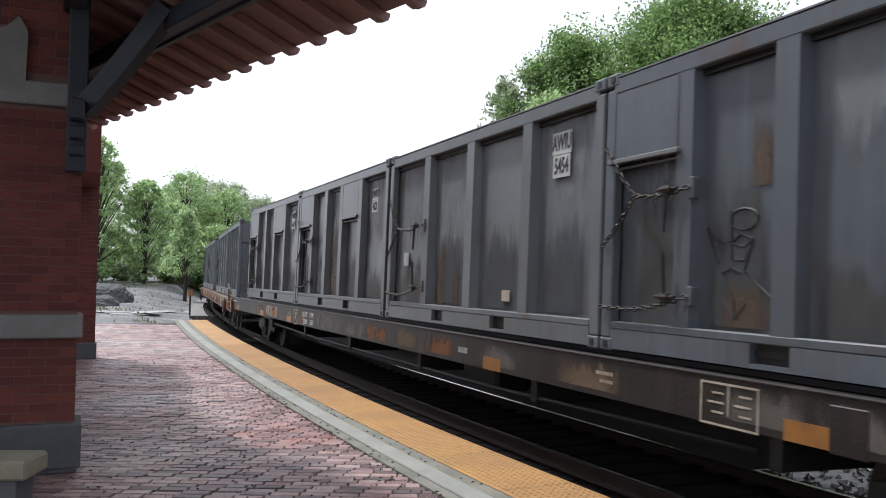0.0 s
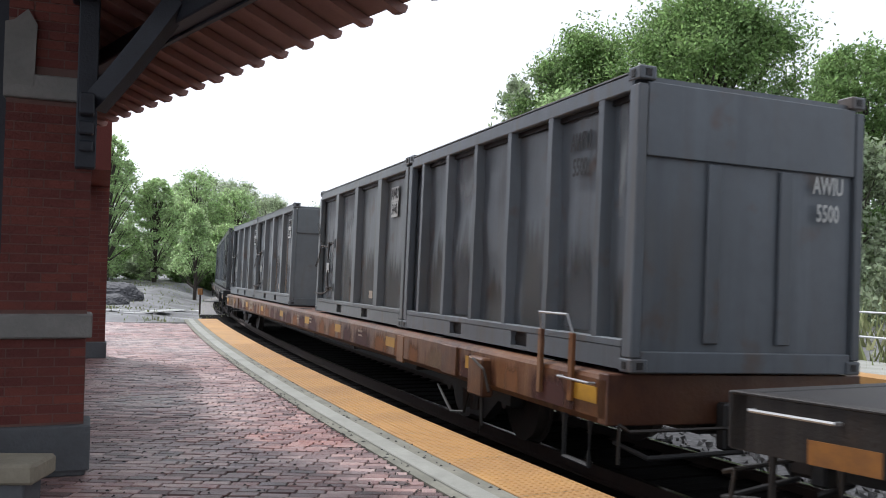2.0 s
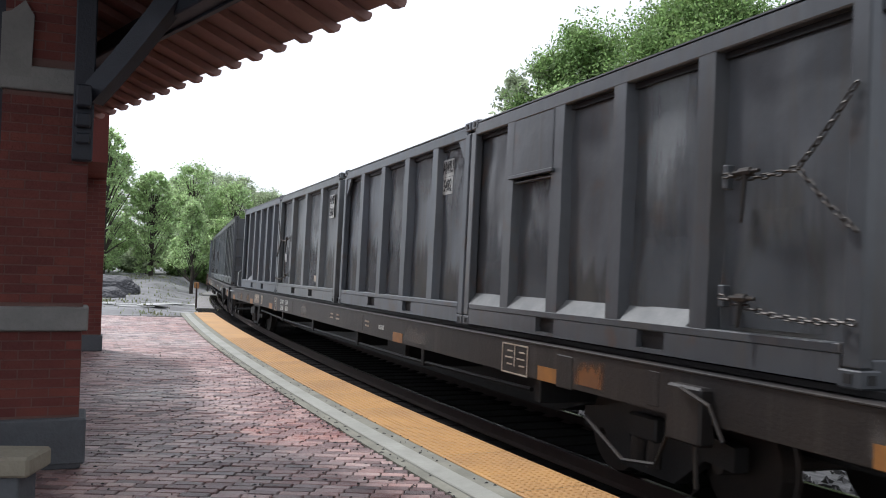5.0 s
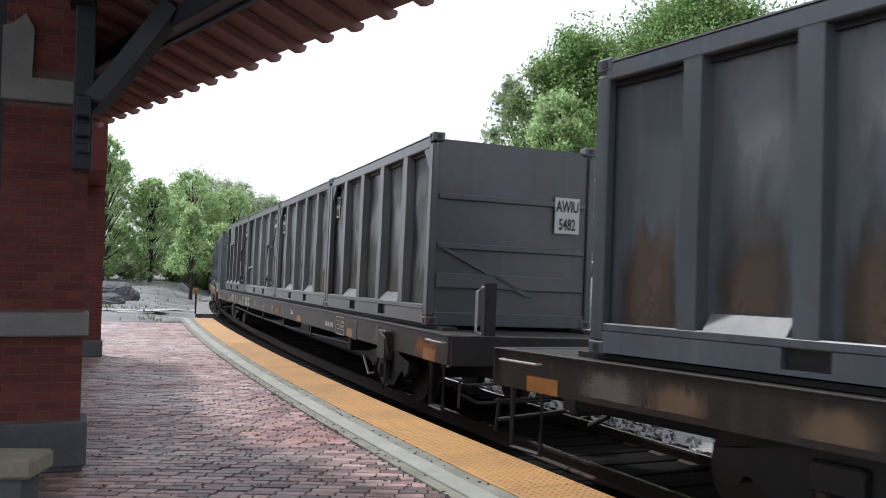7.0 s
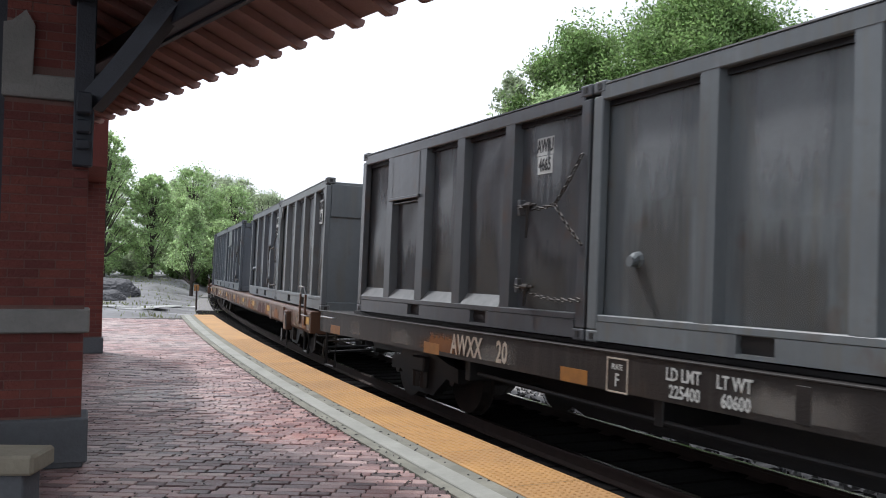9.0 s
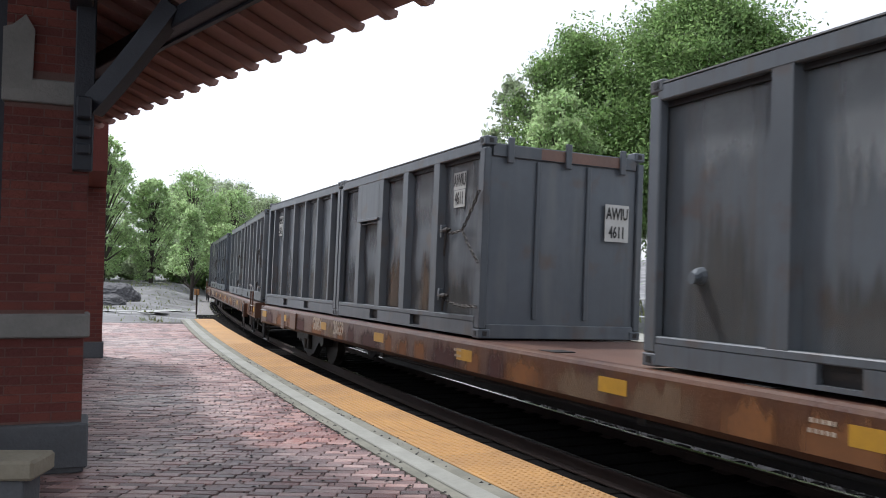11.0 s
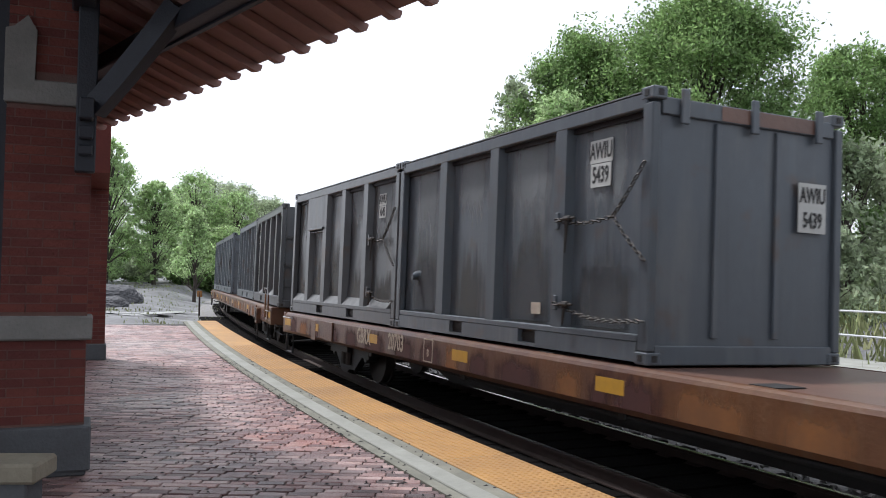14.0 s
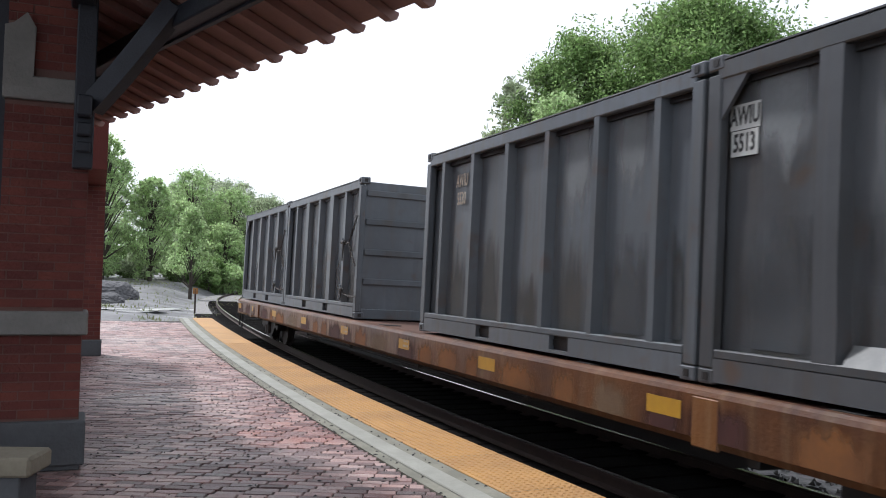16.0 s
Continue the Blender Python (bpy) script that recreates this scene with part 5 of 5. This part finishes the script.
        if yy < 0:
            for a in range(3):
                for q in (-1, 1):
                    part("worn_writing", boxes((x, x + 0.008, yy + q * 0.14 - 0.09, yy + q * 0.14 + 0.03 + 0.05 * (a % 2), top - 0.14 - a * 0.07, top - 0.125 - a * 0.07)), M_CREAM, car)
            part("frame_bar", boxes((x, x + 0.008, yy - 0.006, yy + 0.006, top - 0.29, top - 0.072)), M_CREAM, car)
    rng = np.random.default_rng(k + 60)
    for yy in rng.uniform(-11, 2.6, 3):
        bm = bmesh.new()
        for a in range(2):
            q = yy
            for _ in range(5):
                ww = rng.uniform(0.015, 0.04)
                box(bm, x, x + 0.008, q, q + ww, top - 0.165 - a * 0.07, top - 0.135 - a * 0.07)
                q += ww + 0.018
        tagged(part("worn_writing", bm, M_CREAM, car), kind="stuff")
    tagged(car, "long black steel flat car with weathered sills" if black else "long rusty red-brown steel flat car", "flat car", "flat cars of the train")
    return car, sets


TRAIN = []
for k in range(7):
    car, sets = make_flat_car(k)
    mid = 0.05 if k in BLACK_CARS else MID
    tot = 4 * CL + 0.1 + mid
    loads = []
    for j in range(4):
        u = -tot / 2 + j * (CL + 0.05) + (mid - 0.05 if j > 1 else 0) + CL / 2 + (CAR_M[k] if j > 1 else -CAR_M[k])
        loads.append((make_container(**CONSIST[k][j]), Matrix.Translation((0, u, 1.045 + (0.127 if k in BLACK_CARS else 0.006)))))
    TRAIN.append((car, loads, sets))

# drift of the train's place against an even run
DRIFT_T = [0.0, 1.5, 2.0, 2.5, 3.0, 3.5, 4.0, 4.5, 7.0, 7.3, 8.0, 8.5, 9.0, 11.5, 12.0, 12.5, 13.0, 14.0, 14.5, 15.5, 16.0]
DRIFT_S = [-0.22, -0.02, 0.08, 0.27, 0.35, 0.38, 0.14, 0.10, -0.20, -0.22, -0.05, 0.02, 0.02, 0.05, -0.06, 0.02, 0.15, 0.27, 0.21, -0.25, 0.05]


def travel(t):
    return 11.034 * t - 0.01225 * t * t - float(np.interp(t, DRIFT_T, DRIFT_S))


def car_pose(k, t):
    s = 11.364 + k * 28.7506 + CAR_E[k] - travel(t)
    a, b = track(s - 10.05, 0, 0), track(s + 10.05, 0, 0)
    d = (b - a).normalized()
    r = Vector((d.y, -d.x, 0))
    r2 = math.cos(CANT) * r - math.sin(CANT) * Vector((0, 0, 1))
    up = r2.cross(d)
    m = Matrix((r2, d, up)).transposed().to_4x4()
    m.translation = (a + b) / 2 + Vector((0, 0, RAIL_Z))
    return m


def motions():
    times = [i * 0.5 for i in range(33)]
    for k, (car, loads, sets) in enumerate(TRAIN):
        poses = [(t, car_pose(k, t)) for t in times]
        walk(car, poses)
        for load, m in loads:
            walk(load, [(t, p @ m) for t, p in poses])
        for w in sets:
            base = w.location.copy()
            walk(w, [(i / 20, Matrix.Translation(base) @ Matrix.Rotation(-travel(i / 20) / 0.42, 4, "X")) for i in range(321)])


# ---- paving bricks ----


def build_paving():
    rng = np.random.default_rng(11)
    holder = tagged(new("pavement"), "worn red and grey brick platform paving in running bond", "pavement", kind="structure")
    bl, bw, g = 0.20, 0.094, 0.009
    bm = bmesh.new()
    box(bm, -bl / 2, bl / 2, -bw / 2, bw / 2, -0.03, 0.0, 0.006)
    me = mesh_of("brick", bm, M_PAVE1)
    v, f, made, row = [], [], 0, 0
    y = -4.0
    while y < PLAT_END:
        ss = np.interp(y, TY, np.arange(len(TY)))
        edge = float(np.interp(y, TY, TX)) - KERB_IN / math.cos(float(np.interp(y, TY, TH))) - 0.03
        left = -3.2 if y < 5.2 else -0.62 * y if y < 14 else -0.44 * y
        x = left + (0.5 if row % 2 else 0) * (bl + g) + rng.uniform(-0.02, 0.02)
        while x < edge:
            x1 = min(x + bl, edge)
            if x1 - x > 0.03:
                dz, ax, ay = rng.normal(0, 0.0022), rng.normal(0, 0.010), rng.normal(0, 0.012)
                if made < 300 and 5.2 < y < 7.0 and x > -2.4 and x1 - x > 0.199:
                    piece("brick", me, holder, Matrix.Translation((x + bl / 2, y + bw / 2, dz)) @ Euler((ay, ax, 0)).to_matrix().to_4x4())
                    made += 1
                else:
                    b = len(v)
                    c, w2, h2, e = (x + x1) / 2, (x1 - x) / 2, bw / 2, 0.006
                    for q, zz in ((0, -0.02), (0, -0.005), (e, 0.0)):
                        v += [(c + sx * (w2 - q), y + h2 + sy * (h2 - q), dz + zz + ax * sx * w2 + ay * sy * h2) for sx, sy in ((-1, -1), (1, -1), (1, 1), (-1, 1))]
                    f += [(b + 8, b + 9, b + 10, b + 11)] + [(b + o + i, b + o + (i + 1) % 4, b + o + 4 + (i + 1) % 4, b + o + 4 + i) for o in (0, 4) for i in range(4)]
            x += bl + g
        y += bw + g
        row += 1
    big("brick_paving", v, f, M_PAVE, "stuff", "worn red and grey paving bricks", holder)
    # dark grit and fallen seeds on the paving and kerb
    v, f = [], []
    for _ in range(1500):
        s, o = rng.uniform(-2, 14), 3.1 + abs(rng.normal(0, 1.6))
        if rng.random() < 0.35:
            o = rng.uniform(2.6, 3.3)
        p, r, a = track(s, o, 0.006), rng.uniform(0.006, 0.016), rng.uniform(0, 6.28)
        b = len(v)
        v += [(p.x + r * k * math.cos(a + q), p.y + r * k * math.sin(a + q), p.z) for q, k in ((0, 1.6), (1.6, 0.7), (3.14, 1.5), (4.7, 0.7))] + [(p.x, p.y, p.z + 0.010)]
        f += [(b + i, b + (i + 1) % 4, b + 4) for i in range(4)]
    tagged(big("grit", v, f, M_BLACK, "stuff", "dark grit and seeds scattered on the paving"), category="grit")


build_paving()
motions()
